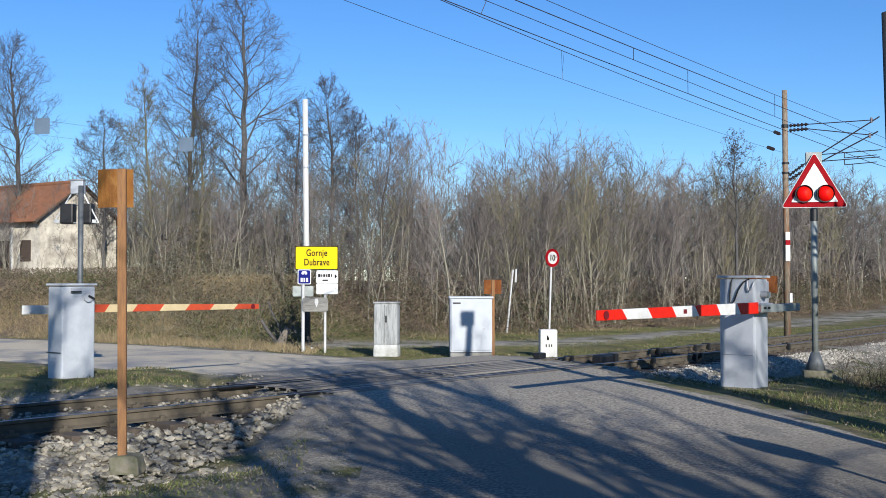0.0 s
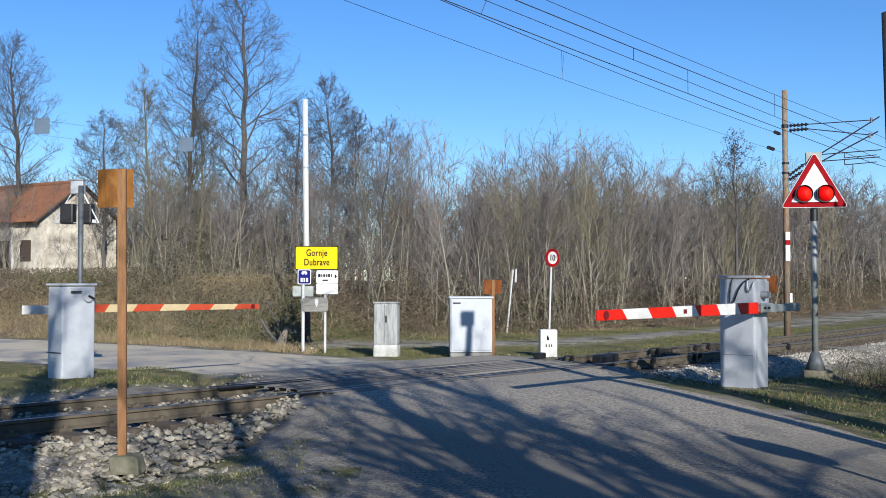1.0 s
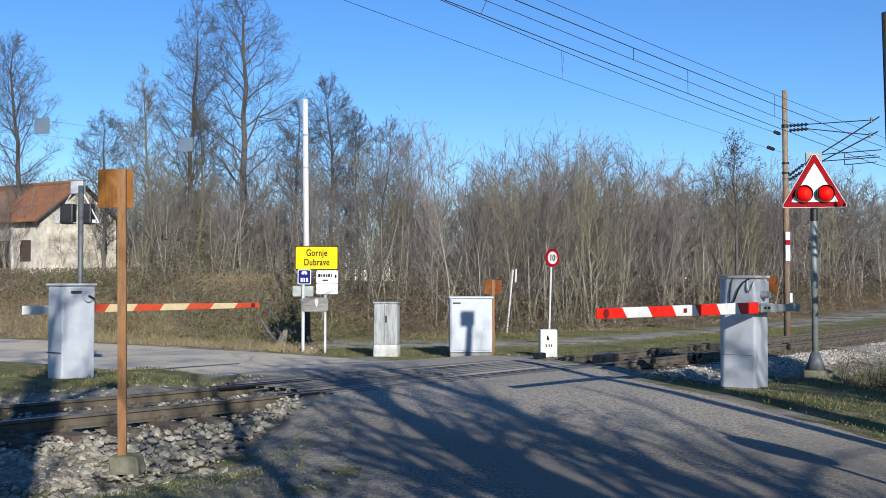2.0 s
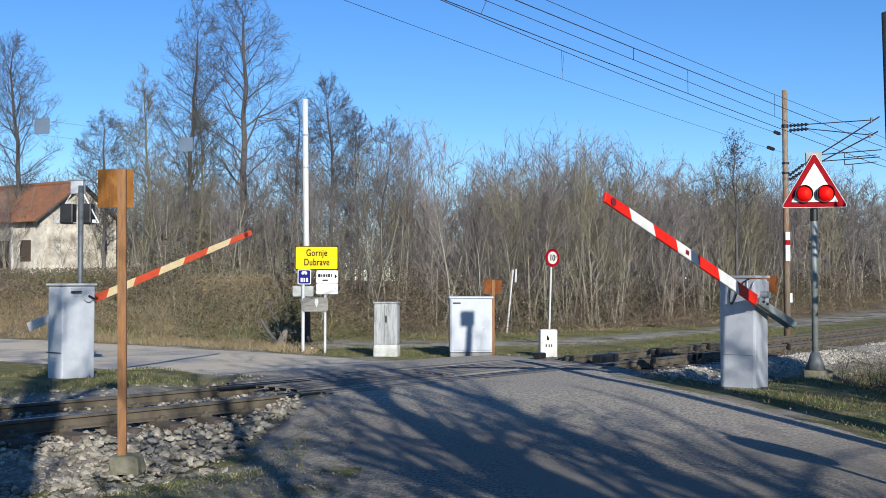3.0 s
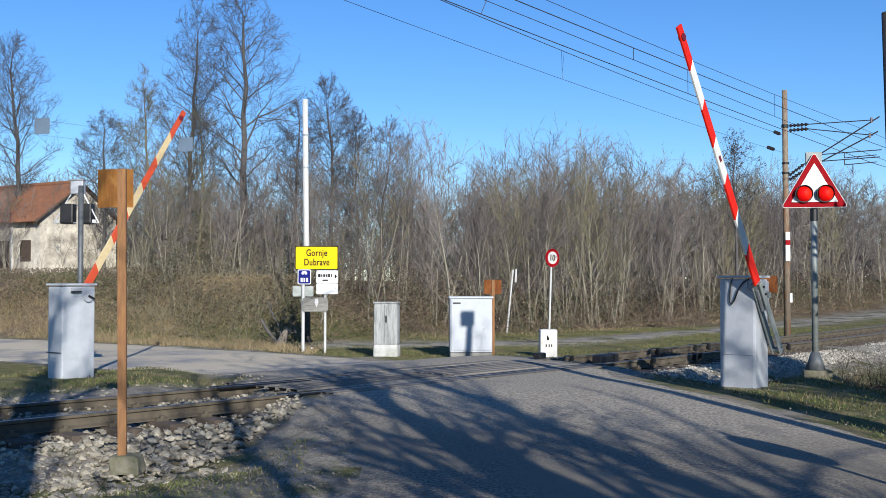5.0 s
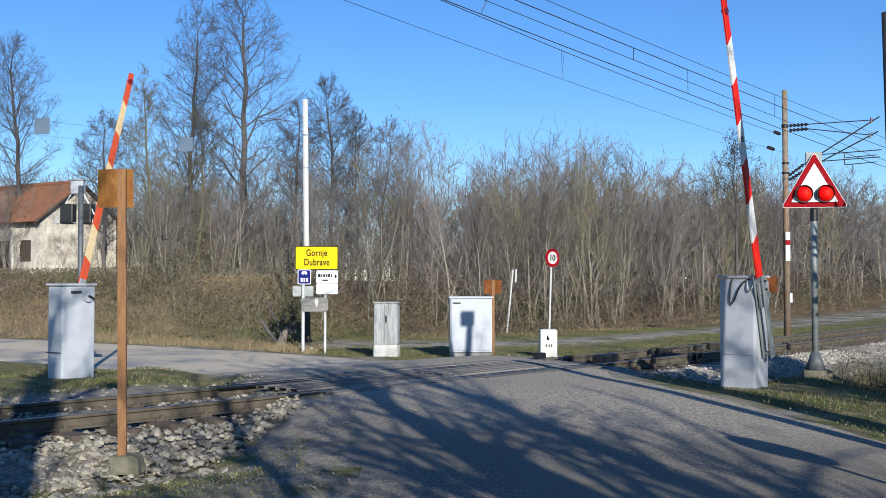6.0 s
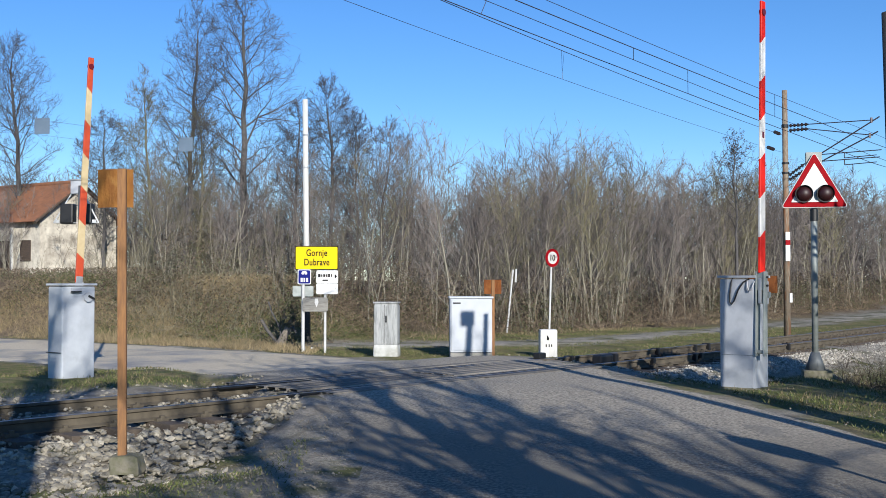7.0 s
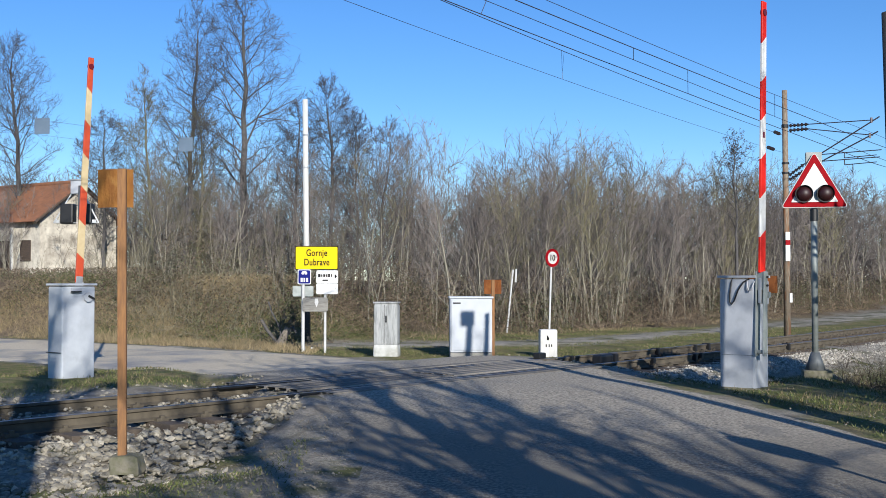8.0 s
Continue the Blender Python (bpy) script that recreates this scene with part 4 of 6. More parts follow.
def skin_fine(lines):
    """Vertices and triangles round polylines that run out into points."""
    V, F, n0 = [], [], 0
    for pts, rad, sd in lines:
        k = len(pts)
        tan = np.gradient(pts, axis=0)
        tan /= np.linalg.norm(tan, axis=1, keepdims=True) + 1e-9
        a = np.cross(tan, np.array([0.31, 0.93, 0.2]))
        a /= np.linalg.norm(a, axis=1, keepdims=True) + 1e-9
        b = np.cross(tan, a)
        ang = np.arange(sd) * 2 * np.pi / sd
        ring = pts[:-1, None, :] + rad[:-1, None, None] * (np.cos(ang)[None, :, None] * a[:-1, None, :] + np.sin(ang)[None, :, None] * b[:-1, None, :])
        V.append(ring.reshape(-1, 3))
        V.append(pts[-1:])
        if k > 2:
            i = (np.arange(k - 2)[:, None] * sd + np.arange(sd)[None, :]).ravel()
            j = (np.arange(k - 2)[:, None] * sd + (np.arange(sd)[None, :] + 1) % sd).ravel()
            F.append(np.stack([i, j, j + sd], -1) + n0)
            F.append(np.stack([i, j + sd, i + sd], -1) + n0)
        e = (k - 2) * sd
        F.append(np.stack([e + np.arange(sd), e + (np.arange(sd) + 1) % sd, np.full(sd, e + sd)], -1) + n0)
        n0 += (k - 1) * sd + 1
    return np.vstack(V).astype(np.float32), np.vstack(F).astype(np.int32)


def skin(lines):
    """Vertices and quads round polylines."""
    V, F, n0 = [], [], 0
    for pts, rad, sd in lines:
        k = len(pts)
        tan = np.gradient(pts, axis=0)
        tan /= np.linalg.norm(tan, axis=1, keepdims=True) + 1e-9
        ref = np.array([0.31, 0.93, 0.2])
        a = np.cross(tan, ref)
        a /= np.linalg.norm(a, axis=1, keepdims=True) + 1e-9
        b = np.cross(tan, a)
        ang = np.arange(sd) * 2 * np.pi / sd
        ring = pts[:, None, :] + rad[:, None, None] * (np.cos(ang)[None, :, None] * a[:, None, :] + np.sin(ang)[None, :, None] * b[:, None, :])
        V.append(ring.reshape(-1, 3))
        i = np.arange(k - 1)[:, None] * sd + np.arange(sd)[None, :]
        j = np.arange(k - 1)[:, None] * sd + (np.arange(sd)[None, :] + 1) % sd
        F.append(np.stack([i, j, j + sd, i + sd], -1).reshape(-1, 4) + n0)
        n0 += k * sd
    return np.vstack(V).astype(np.float32), np.vstack(F).astype(np.int32)


def joined(name, variants, places, material, label, category="woods", kind="stuff"):
    """Many plants in one mesh: places are (x, y, z, turn, scale, variant)."""
    V, F, n0 = [], [], 0
    for x, y, z, a, s, k in places:
        v, f = variants[k]
        c, q = math.cos(a), math.sin(a)
        w = np.stack([v[:, 0] * c - v[:, 1] * q, v[:, 0] * q + v[:, 1] * c, v[:, 2]], 1) * s + np.array([x, y, z])
        V.append(w)
        F.append(f + n0)
        n0 += len(v)
    return tagged(new(name, np_mesh(name, np.vstack(V), np.vstack(F), material)), label, category, kind=kind)


FRONT = spline([(-34, 46.0), (-22, 42.5), (-15, 41.5), (-9, 39.5), (-4.5, 37.0), (2.4, 42.0), (7.3, 47.5), (14, 54), (24, 63.5), (40, 80)])


def woods_places(rng, n, lo, hi, power=1.0):
    """n points between lo and hi metres behind the front line of the woods, inside the view's width."""
    seg = np.diff(FRONT, axis=0)
    ln = np.hypot(seg[:, 0], seg[:, 1])
    run = np.concatenate([[0], np.cumsum(ln)])
    t = rng.uniform(0, run[-1], n)
    d = lo + (hi - lo) * rng.rand(n) ** power
    i = np.clip(np.searchsorted(run, t) - 1, 0, len(seg) - 1)
    x = np.interp(t, run, FRONT[:, 0]) - seg[i, 1] / ln[i] * d
    y = np.interp(t, run, FRONT[:, 1]) + seg[i, 0] / ln[i] * d
    ok = np.abs(x) < 0.41 * y + 3
    return x[ok], y[ok]


def noise_at(x, y, sc, z):
    return np.array([noise.noise(Vector((p * sc, q * sc, z))) for p, q in zip(x, y)])


def clearing(x, y):
    """The open patch of dry grass on the bank."""
    return ((x + 6.9) / 2.0) ** 2 + ((y - 40.2) / 1.7) ** 2 < 1


def hidden_by_house(x, y):
    return (x < -11.0) & (y < 47.5)


def make_woods():
    rng = np.random.RandomState(21)
    stems, twigs = [], []
    for i in range(12):
        bare, fine = coppice(rng, rng.uniform(6.4, 8.0), (2, 1, 3, 2)[i % 4])
        stems.append(skin_fine(bare))
        twigs.append(skin_fine(fine))
    x, y = woods_places(rng, 2200, 0, 22, 1.5)
    ok = ~hidden_by_house(x, y)
    ok &= ~((x > -9) & (x < -3) & (rng.rand(len(x)) < 0.42))
    x, y = x[ok][:550], y[ok][:550]
    pl = [(p, q, z - 0.05, rng.rand() * 6.28, rng.uniform(0.78, 1.06) * (0.78 if p < -2.5 else 1.0 + 0.13 * smooth(0.0, 4.0, p)), rng.randint(len(stems))) for p, q, z in zip(x, y, heights(x, y))]
    pl += [(p, q, ground_z(p, q) - 0.05, 0.7 * q, sc, k) for p, q, sc, k in ((-0.2, 43.2, 0.95, 0), (0.5, 45.0, 1.0, 3), (-0.9, 44.5, 0.88, 6), (0.9, 43.4, 0.98, 2), (0.1, 47.0, 1.0, 8), (-1.6, 42.5, 0.85, 10), (-13.3, 44.6, 0.55, 1), (-15.0, 45.2, 0.5, 5), (-14.2, 43.9, 0.45, 9), (-11.9, 44.2, 0.6, 4))]
    # the trees that stand foremost are single things, the rest of the thicket is stuff
    depth = np.array([np.min(np.hypot(FRONT[:, 0] - q[0], FRONT[:, 1] - q[1])) for q in pl])
    first = set(np.argsort(depth)[:90])
    sm = [np_mesh("trunk", v, f, M_STEM) for v, f in stems]
    tm = [[np_mesh("crown", v, f, m) for v, f in twigs] for m in (M_TWIG, M_TWIG_OLIVE)]
    for i in sorted(first):
        x, y, z, a, sc, k = pl[i]
        th = tagged(empty("young_tree", pose(x, y, z, 0, 0, math.degrees(a))), "bare young tree with slender pale stems and fine twigs", "tree", "young trees along the woods")
        th.scale = (sc, sc, sc)
        for nm, me in (("trunk", sm[k]), ("crown", tm[i % 4 == 0][k])):
            o = new(nm, me)
            o.parent = th
    rest = [q for i, q in enumerate(pl) if i not in first]
    joined("thicket_stems", stems, rest, M_STEM, "slender pale stems of a dense bare winter thicket")
    joined("thicket", twigs, [q for i, q in enumerate(rest) if i % 4], M_TWIG, "fine grey-brown twigs of the bare thicket")
    joined("olive_thicket", twigs, rest[::4], M_TWIG_OLIVE, "fine olive-tinged twigs of the bare thicket")
    # the depth of the woods
    var3 = []
    for i in range(6):
        H = rng.uniform(6.5, 8.0)
        var3.append(skin_fine(grow_round(rng, H, 0.07, H * 0.26, 0.04, (16, 7), min_r=0.020, sides=(4, 3, 3), steps=5)))
    x, y = woods_places(rng, 1600, 14, 60)
    ok = ~((x > -12) & (x < -2.5) & (rng.rand(len(x)) < 0.9))
    x, y = x[ok], y[ok]
    far = [(p, q, z - 0.05, rng.rand() * 6.28, rng.uniform(0.85, 1.05) * (0.85 if p < -2.5 else 1.0 + 0.12 * smooth(0.0, 4.0, p)), rng.randint(6)) for p, q, z in zip(x[:230], y[:230], heights(x[:230], y[:230]))]
    x, y = woods_places(rng, 1500, 10, 45)
    n0 = len(var3)
    for i in range(4):
        var3.append(skin_fine(grow_round(rng, 3.4, 0.04, 1.3, 0.02, (13, 6), min_r=0.016, sides=(3, 3, 3), steps=3, bent=0)))
    far += [(p, q, z - 0.1, rng.rand() * 6.28, rng.uniform(0.8, 1.15), n0 + rng.randint(4)) for p, q, z in zip(x[:240], y[:240], heights(x[:240], y[:240]))]
    # and where the woods run on along the track
    y = rng.uniform(64, 98, 260)
    x = rng.uniform(0.24, 0.42, 260) * y
    ok = y > np.interp(x, FRONT[:, 0], FRONT[:, 1]) + 2
    far += [(p, q, z - 0.1, rng.rand() * 6.28, rng.uniform(0.8, 1.1), rng.randint(n0) if k % 3 == 0 else n0 + rng.randint(4)) for k, (p, q, z) in enumerate(zip(x[ok], y[ok], heights(x[ok], y[ok])))]
    joined("woods_depth", var3, far, M_TWIG, "depth of the bare woods behind the thicket")
    # upright shoots and brambles along the edge
    var2 = []
    for i in range(10):
        H = rng.uniform(1.0, 2.7)
        var2.append(skin_fine(grow(rng, H, 0.010, 1.1, 5, 0, 0, lean=0.5, start=0.05, up=0.1, len1=0.55, min_r=0.006, steps=5, sides=(3, 3, 3, 3), bend=0.28)))
    x, y = woods_places(rng, 9000, -2.2, 14, 1.6)
    ok = ~hidden_by_house(x, y) | (rng.rand(len(x)) < 0.12)
    x, y = x[ok][:2500], y[ok][:2500]
    # the bank below the house is overgrown down to the road
    bx, by = rng.uniform(-20, -5, 1000), rng.uniform(32.5, 43, 1000)
    rdb = polyline_frame(bx, by, ROAD)[0]
    ok = (rdb < -4.6) & (rng.rand(1000) < 0.2 + 0.8 * smooth(-4.6, -6.5, rdb))
    x, y = np.concatenate([x, bx[ok]]), np.concatenate([y, by[ok]])
    open_ = clearing(x, y) | (np.hypot(x + 4.5, (y - 33.6) * 0.8) < 1.3)
    x, y = x[~open_], y[~open_]
    pl = [(p, q, z - 0.05, rng.rand() * 6.28, rng.uniform(0.55, 1.15) * (0.5 if p < -11 and q < 47.5 else 1.0), rng.randint(len(var2))) for p, q, z in zip(x, y, heights(x, y))]
    wx, wy = rng.uniform(6.0, 9.5, 200), rng.uniform(14.5, 21, 200)
    pl += [(p, q, z - 0.03, rng.rand() * 6.28, rng.uniform(0.13, 0.30), rng.randint(len(var2))) for p, q, z in zip(wx, wy, heights(wx, wy)) if p > 0.352 * q and abs(polyline_frame(np.array([p]), np.array([q]), RAIL_LINE)[0][0]) > 4.2]
    wx, wy = rng.uniform(6.2, 11.0, 1100), rng.uniform(16.0, 25.5, 1100)
    weeds = [(p, q, z - 0.03, rng.rand() * 6.28, rng.uniform(0.16, 0.36), rng.randint(len(var2))) for p, q, z in zip(wx, wy, heights(wx, wy)) if p > 0.347 * q and abs(polyline_frame(np.array([p]), np.array([q]), RAIL_LINE)[0][0]) > 2.3]
    joined("withered_weeds", var2, weeds, M_WEED, "dark brown withered weeds on the verge by the signal", "weeds")
    sx_, sy_ = rng.uniform(-14.6, -11.6, 90), rng.uniform(44.0, 47.0, 90)
    pl += [(p, q, z - 0.05, rng.rand() * 6.28, rng.uniform(0.7, 1.25), rng.randint(len(var2))) for p, q, z in zip(sx_, sy_, heights(sx_, sy_)) if p > -14.6 + 0.25 * (q - 44)]
    bank = [q for q in pl if q[0] < -4.6 and q[1] < 47.2]
    pl = [q for q in pl if not (q[0] < -4.6 and q[1] < 47.2)]
    joined("bank_scrub", var2, bank, M_SCRUB, "straw-coloured scrub and shoots on the bank below the house", "undergrowth")
    joined("undergrowth", var2, pl, M_BRUSH, "tangled brown brambles and shoots along the edge of the woods", "undergrowth")


make_woods()


def scatter_blades(name, pts, heights_, width, material, label, category, seed, spread=0.6, flat=False):
    """Blades or leaves as single bent triangles, in one mesh."""
    rng = np.random.RandomState(seed)
    n = len(pts)
    a = rng.rand(n) * 6.283
    lean = rng.normal(0, spread, (n, 2)) * heights_[:, None]
    w = width * rng.uniform(0.6, 1.4, n)
    base = np.asarray(pts, float)
    dx, dy = np.cos(a) * w, np.sin(a) * w
    v0 = base + np.stack([-dx, -dy, 0 * w], 1)
    v1 = base + np.stack([dx, dy, 0 * w], 1)
    v2 = base + np.stack([lean[:, 0], lean[:, 1], heights_], 1)
    V = np.stack([v0, v1, v2], 1).reshape(-1, 3)
    F = np.arange(3 * n).reshape(-1, 3)
    return tagged(new(name, np_mesh(name, V, F, material)), label, category, kind="stuff")


def make_greenery():
    rng = np.random.RandomState(77)
    # green and straw-coloured grass on the verges
    n = 420000
    x, y = rng.uniform(-16, 16, n), rng.uniform(8, 45, n)
    keep = np.abs(x) < 0.42 * y + 1
    x, y = x[keep], y[keep]
    rd, _ = polyline_frame(x, y, ROAD)
    u, _ = polyline_frame(x, y, RAIL_LINE)
    ln, _ = polyline_frame(x, y, LANE)
    nz = np.array([noise.noise(Vector((p * 0.7, q * 0.7, 3.0))) for p, q in zip(x, y)])
    ok = (np.abs(rd) > np.where((rd < 0) & (y < 19) & (x > 0), 2.7, 3.25)) & (np.abs(u) > 2.5) & ((np.abs(ln) > 0.75) | (np.abs(ln) < 0.22)) & (nz + 0.25 * rng.randn(len(x)) > -0.12)
    ok &= ~((u < 0) & (x < 2) & (y > 11.2) & (np.abs(u) < 3.2))
    x, y, nz = x[ok], y[ok], nz[ok]
    z = heights(x, y)
    hg = rng.uniform(0.02, 0.06, len(x)) * (1 + 0.5 * np.clip(nz, 0, 1))
    hg *= np.where(y < 13, 0.6, 1.0)
    dry = rng.rand(len(x)) < np.where(y < 13, 0.12, 0.25)
    P = np.column_stack([x, y, z])
    scatter_blades("grass", P[~dry], hg[~dry], 0.007, M_GRASS, "short green winter grass on the verges", "grass", 1)
    scatter_blades("straw", P[dry], hg[dry] * 1.1, 0.006, M_DRYGRASS, "dry straw-coloured grass among the green", "grass", 2)
    # tall dry grass on the bank and along the woods' edge
    x, y = woods_places(rng, 70000, -3.0, 1.1)
    ok = noise_at(x, y, 0.45, 9.0) + 0.2 * rng.randn(len(x)) > -0.02 + 0.3 * (x > -4)
    ok &= np.abs(polyline_frame(x, y, LANE)[0]) > 1.3
    x, y = x[ok][:18000], y[ok][:18000]
    bx, by = rng.uniform(-10.5, -4.8, 22000), rng.uniform(36.5, 41.7, 22000)
    ok = (noise_at(bx, by, 0.5, 4.0) + 0.15 * rng.randn(22000) > 0.22) | (clearing(bx, by) & (rng.rand(22000) < 0.8))
    x, y = np.concatenate([x, bx[ok]]), np.concatenate([y, by[ok]])
    fx, fy = rng.uniform(-20, -3.5, 90000), rng.uniform(30, 42, 90000)
    fr = polyline_frame(fx, fy, ROAD)[0]
    ok = (fr < -3.3) & (fr > -6.2) & (noise_at(fx, fy, 0.8, 2.0) + 0.2 * rng.randn(90000) > -0.1)
    x, y = np.concatenate([x, fx[ok]]), np.concatenate([y, fy[ok]])
    P = np.column_stack([x, y, heights(x, y) - 0.02])
    scatter_blades("tall_dry_grass", P, rng.uniform(0.07, 0.26, len(x)) * np.where(clearing(x, y), 1.25, np.where(x < -4, 1.0, 0.7)), 0.011, M_DRYGRASS, "tall pale dry grass at the foot of the thicket", "grass", 3)
    # dead leaves and a few evergreen ones in the brambles
    for nm, cnt, m, lab, hi, thr in (("dead_leaves", 80000, M_LEAF, "brown dead leaves caught in the brambles", 2.0, -0.15),
                                     ("bramble_leaves", 34000, M_IVY, "dull green bramble leaves in the undergrowth", 1.4, 0.10)):
        x, y = woods_places(rng, cnt * 3, -1.8, 4.2)
        ok = noise_at(x, y, 0.35, cnt * 0.01) + 0.15 * rng.randn(len(x)) > thr
        x, y = x[ok][:cnt], y[ok][:cnt]
        nb = cnt // 4 if m is M_LEAF else cnt // 2
        bx, by = rng.uniform(-20, -4, nb), rng.uniform(32.5, 43, nb)
        ok = (polyline_frame(bx, by, ROAD)[0] < -4.8) & (noise_at(bx, by, 0.5, cnt * 0.02) > -0.1)
        x, y = np.concatenate([x, bx[ok]]), np.concatenate([y, by[ok]])
        x, y = x[~clearing(x, y)], y[~clearing(x, y)]
        P = np.column_stack([x, y, heights(x, y) + hi * rng.rand(len(x)) ** 1.8 * np.where(x < -10, 0.22, 1.0)])
        scatter_blades(nm, P, rng.uniform(0.03, 0.07, len(x)), 0.026, m, lab, "leaves", 5, spread=1.2)


make_greenery()


M_GRIT = mat("loose_grit", (0.16, 0.14, 0.108), 0.95, col2=(0.21, 0.19, 0.152), scale=20, island=0.2)


def make_shoulder_gravel():
    """Small loose stones on the bare shoulder between ballast and asphalt and along the road's edges."""
    rng = np.random.RandomState(91)
    oct_v = np.array([(1, 0, 0), (-1, 0, 0), (0, 1, 0), (0, -1, 0), (0, 0, .7), (0, 0, -.7)], float)
    oct_f = np.array([(0, 2, 4), (2, 1, 4), (1, 3, 4), (3, 0, 4), (2, 0, 5), (1, 2, 5), (3, 1, 5), (0, 3, 5)])
    n = 40000
    x, y = rng.uniform(-4.5, 6.5, n), rng.uniform(7.5, 20, n)
    rd, _ = polyline_frame(x, y, ROAD)
    u, _ = polyline_frame(x, y, RAIL_LINE)
    dens = np.where(rd > 0, smooth(6.0, 3.6, rd), smooth(3.9, 3.2, -rd) * 0.6) * smooth(2.5, 3.05, np.abs(rd)) * smooth(-1.6, -2.6, u)
    ok = rng.rand(n) < dens
    x, y = x[ok][:4000], y[ok][:4000]
    r = rng.uniform(0.004, 0.011, len(x)) * np.where(rng.rand(len(x)) < 0.12, 1.8, 1.0)
    z = heights(x, y) + 0.004
    V, F = [], []
    for k in range(len(x)):
        a = rng.rand() * 6.28
        v = oct_v * r[k] * rng.uniform(0.6, 1.3, (6, 1))
        c, s_ = math.cos(a), math.sin(a)
        V.append(np.stack([v[:, 0] * c - v[:, 1] * s_ + x[k], v[:, 0] * s_ + v[:, 1] * c + y[k], v[:, 2] + z[k]], 1))
        F.append(oct_f + 6 * k)
    tagged(new("loose_gravel", np_mesh("loose_gravel", np.vstack(V), np.vstack(F), M_GRIT)), "small loose stones on the bare shoulder beside the asphalt", "gravel", kind="stuff")


make_shoulder_gravel()


make_ballast()
make_pale_ballast()


def make_tree(name, base, H, r0, seed, label, spread=0.85, n1=50, n2=8, n3=6, start=0.28, len1=0.27, up=0.30, wide=0.0, material=None, min_r=0.0095, peak=0.0):
    rng = np.random.RandomState(seed)
    th = empty(name, pose(*base))
    tagged(th, label, "tree")
    if wide:
        ls = grow_round(rng, H, r0, wide, start, (n1, n2, n3, 3), min_r=0.0055, sides=(8, 5, 3, 3, 3))
        t = new("trunk", np_mesh("trunk", *skin_fine(ls[:1]), material or M_BARK_DARK, True))
        c = new("crown", np_mesh("crown", *skin_fine(ls[1:]), material or M_BARK_DARK))
        t.parent = th
        c.parent = th
        tagged(c, "bare spreading branches and twigs")
        return th
    ls = grow(rng, H, r0, spread, n1, n2, n3, start=start, up=up, len1=len1, min_r=min_r, steps=12, sides=(8, 5, 3, 3), bend=0.025, thick=(0.18, 0.36) if min_r < 0.015 else (0.28, 0.5), wob=0.11, peak=peak)
    t = new("trunk", np_mesh("trunk", *skin(ls[:1]), material or M_BARK_DARK, True))
    c = new("crown", np_mesh("crown", *skin(ls[1:]), material or M_BARK_DARK))
    t.parent = th
    c.parent = th
    tagged(c, "bare spreading branches and twigs")
    return th


for (x, y, H, r0, seed, wide, start, label) in (
        (-8.3, 47, 12.6, 0.19, 31, 2.45, 0.20, "tall bare deciduous tree with wide spreading crown"),
        (-11.0, 48, 12.2, 0.14, 32, 1.6, 0.20, "tall bare tree with dense upright branches"),
        (-18.9, 51, 11.6, 0.15, 33, 1.9, 0.25, "tall bare tree behind the house"),
        (-4.45, 46, 8.8, 0.11, 34, 1.4, 0.3, "bare tree with rounded crown"),
        (-14.6, 49, 7.6, 0.10, 35, 1.4, 0.2, "slender bare tree among the thicket"),
        (-12.3, 48, 9.2, 0.09, 36, 1.2, 0.15, "slender bare tree among the thicket"),
        (-10.2, 47.5, 7.6, 0.09, 40, 1.3, 0.1, "slender bare tree among the thicket"),
        (-2.6, 47, 7.6, 0.09, 38, 1.4, 0.2, "slender bare tree among the thicket"),
        (-3.4, 46.5, 7.8, 0.08, 39, 1.1, 0.2, "slender bare tree among the thicket"),
        (-6.4, 48, 8.0, 0.09, 37, 1.2, 0.2, "slender bare tree among the thicket")):
    make_tree("bare_tree", (x, y, ground_z(x, y) - 0.1), H, r0, seed, label, n1=34, n2=9, n3=6, start=start, wide=wide, material=M_TWIG_OLIVE if seed in (36, 40) else None)

# big trees behind the viewpoint, whose shadows lie on the road
for (x, y, H, seed, spread) in ((6.4, -8.0, 12.5, 41, 1.0), (8.0, -12.5, 15.5, 42, 1.0), (4.75, -6.5, 13.0, 47, 0.9), (1.34, -8.0, 17.0, 44, 0.8), (13.0, -8.0, 15.0, 45, 1.0), (15.0, -7.0, 15.0, 46, 1.0), (17.5, -10.0, 16.0, 48, 1.0), (3.55, -7.5, 11.0, 49, 0.9)):
    make_tree("roadside_tree", (x, y, ground_z(x, y) - 0.1), H, 0.40 if H == 17.0 else 0.20 if H == 11.0 else 0.34, seed, "large bare roadside tree with heavy limbs", spread=spread, n1=36, n2=5, n3=2, min_r=0.019, len1=0.2 if H == 17.0 else 0.34, start=0.25)


def make_leafy_tree(base, H, seed, label, count, big, bare, material, crown=0.0):
    """A small tree that has kept its leaves."""
    th = make_tree("leafy_tree", base, H, 0.09, seed, label, spread=0.8, n1=30, n2=6, n3=2, len1=0.30, start=0.45, wide=crown)
    me = [c for c in th.children if c.name.startswith("crown")][0].data
    co = np.empty(len(me.vertices) * 3, np.float32)
    me.vertices.foreach_get("co", co)
    co = co.reshape(-1, 3)
    rng = np.random.RandomState(seed)
    co = co[co[:, 2] > H * bare]
    P = co[rng.randint(0, len(co), count)] + rng.normal(0, 0.08 * big, (count, 3))
    ob = scatter_blades("leaves", P, rng.uniform(0.05, 0.11, count) * big, 0.04 * big, material, "thick dark leaves", "", seed, spread=1.0)
    ob.parent = th


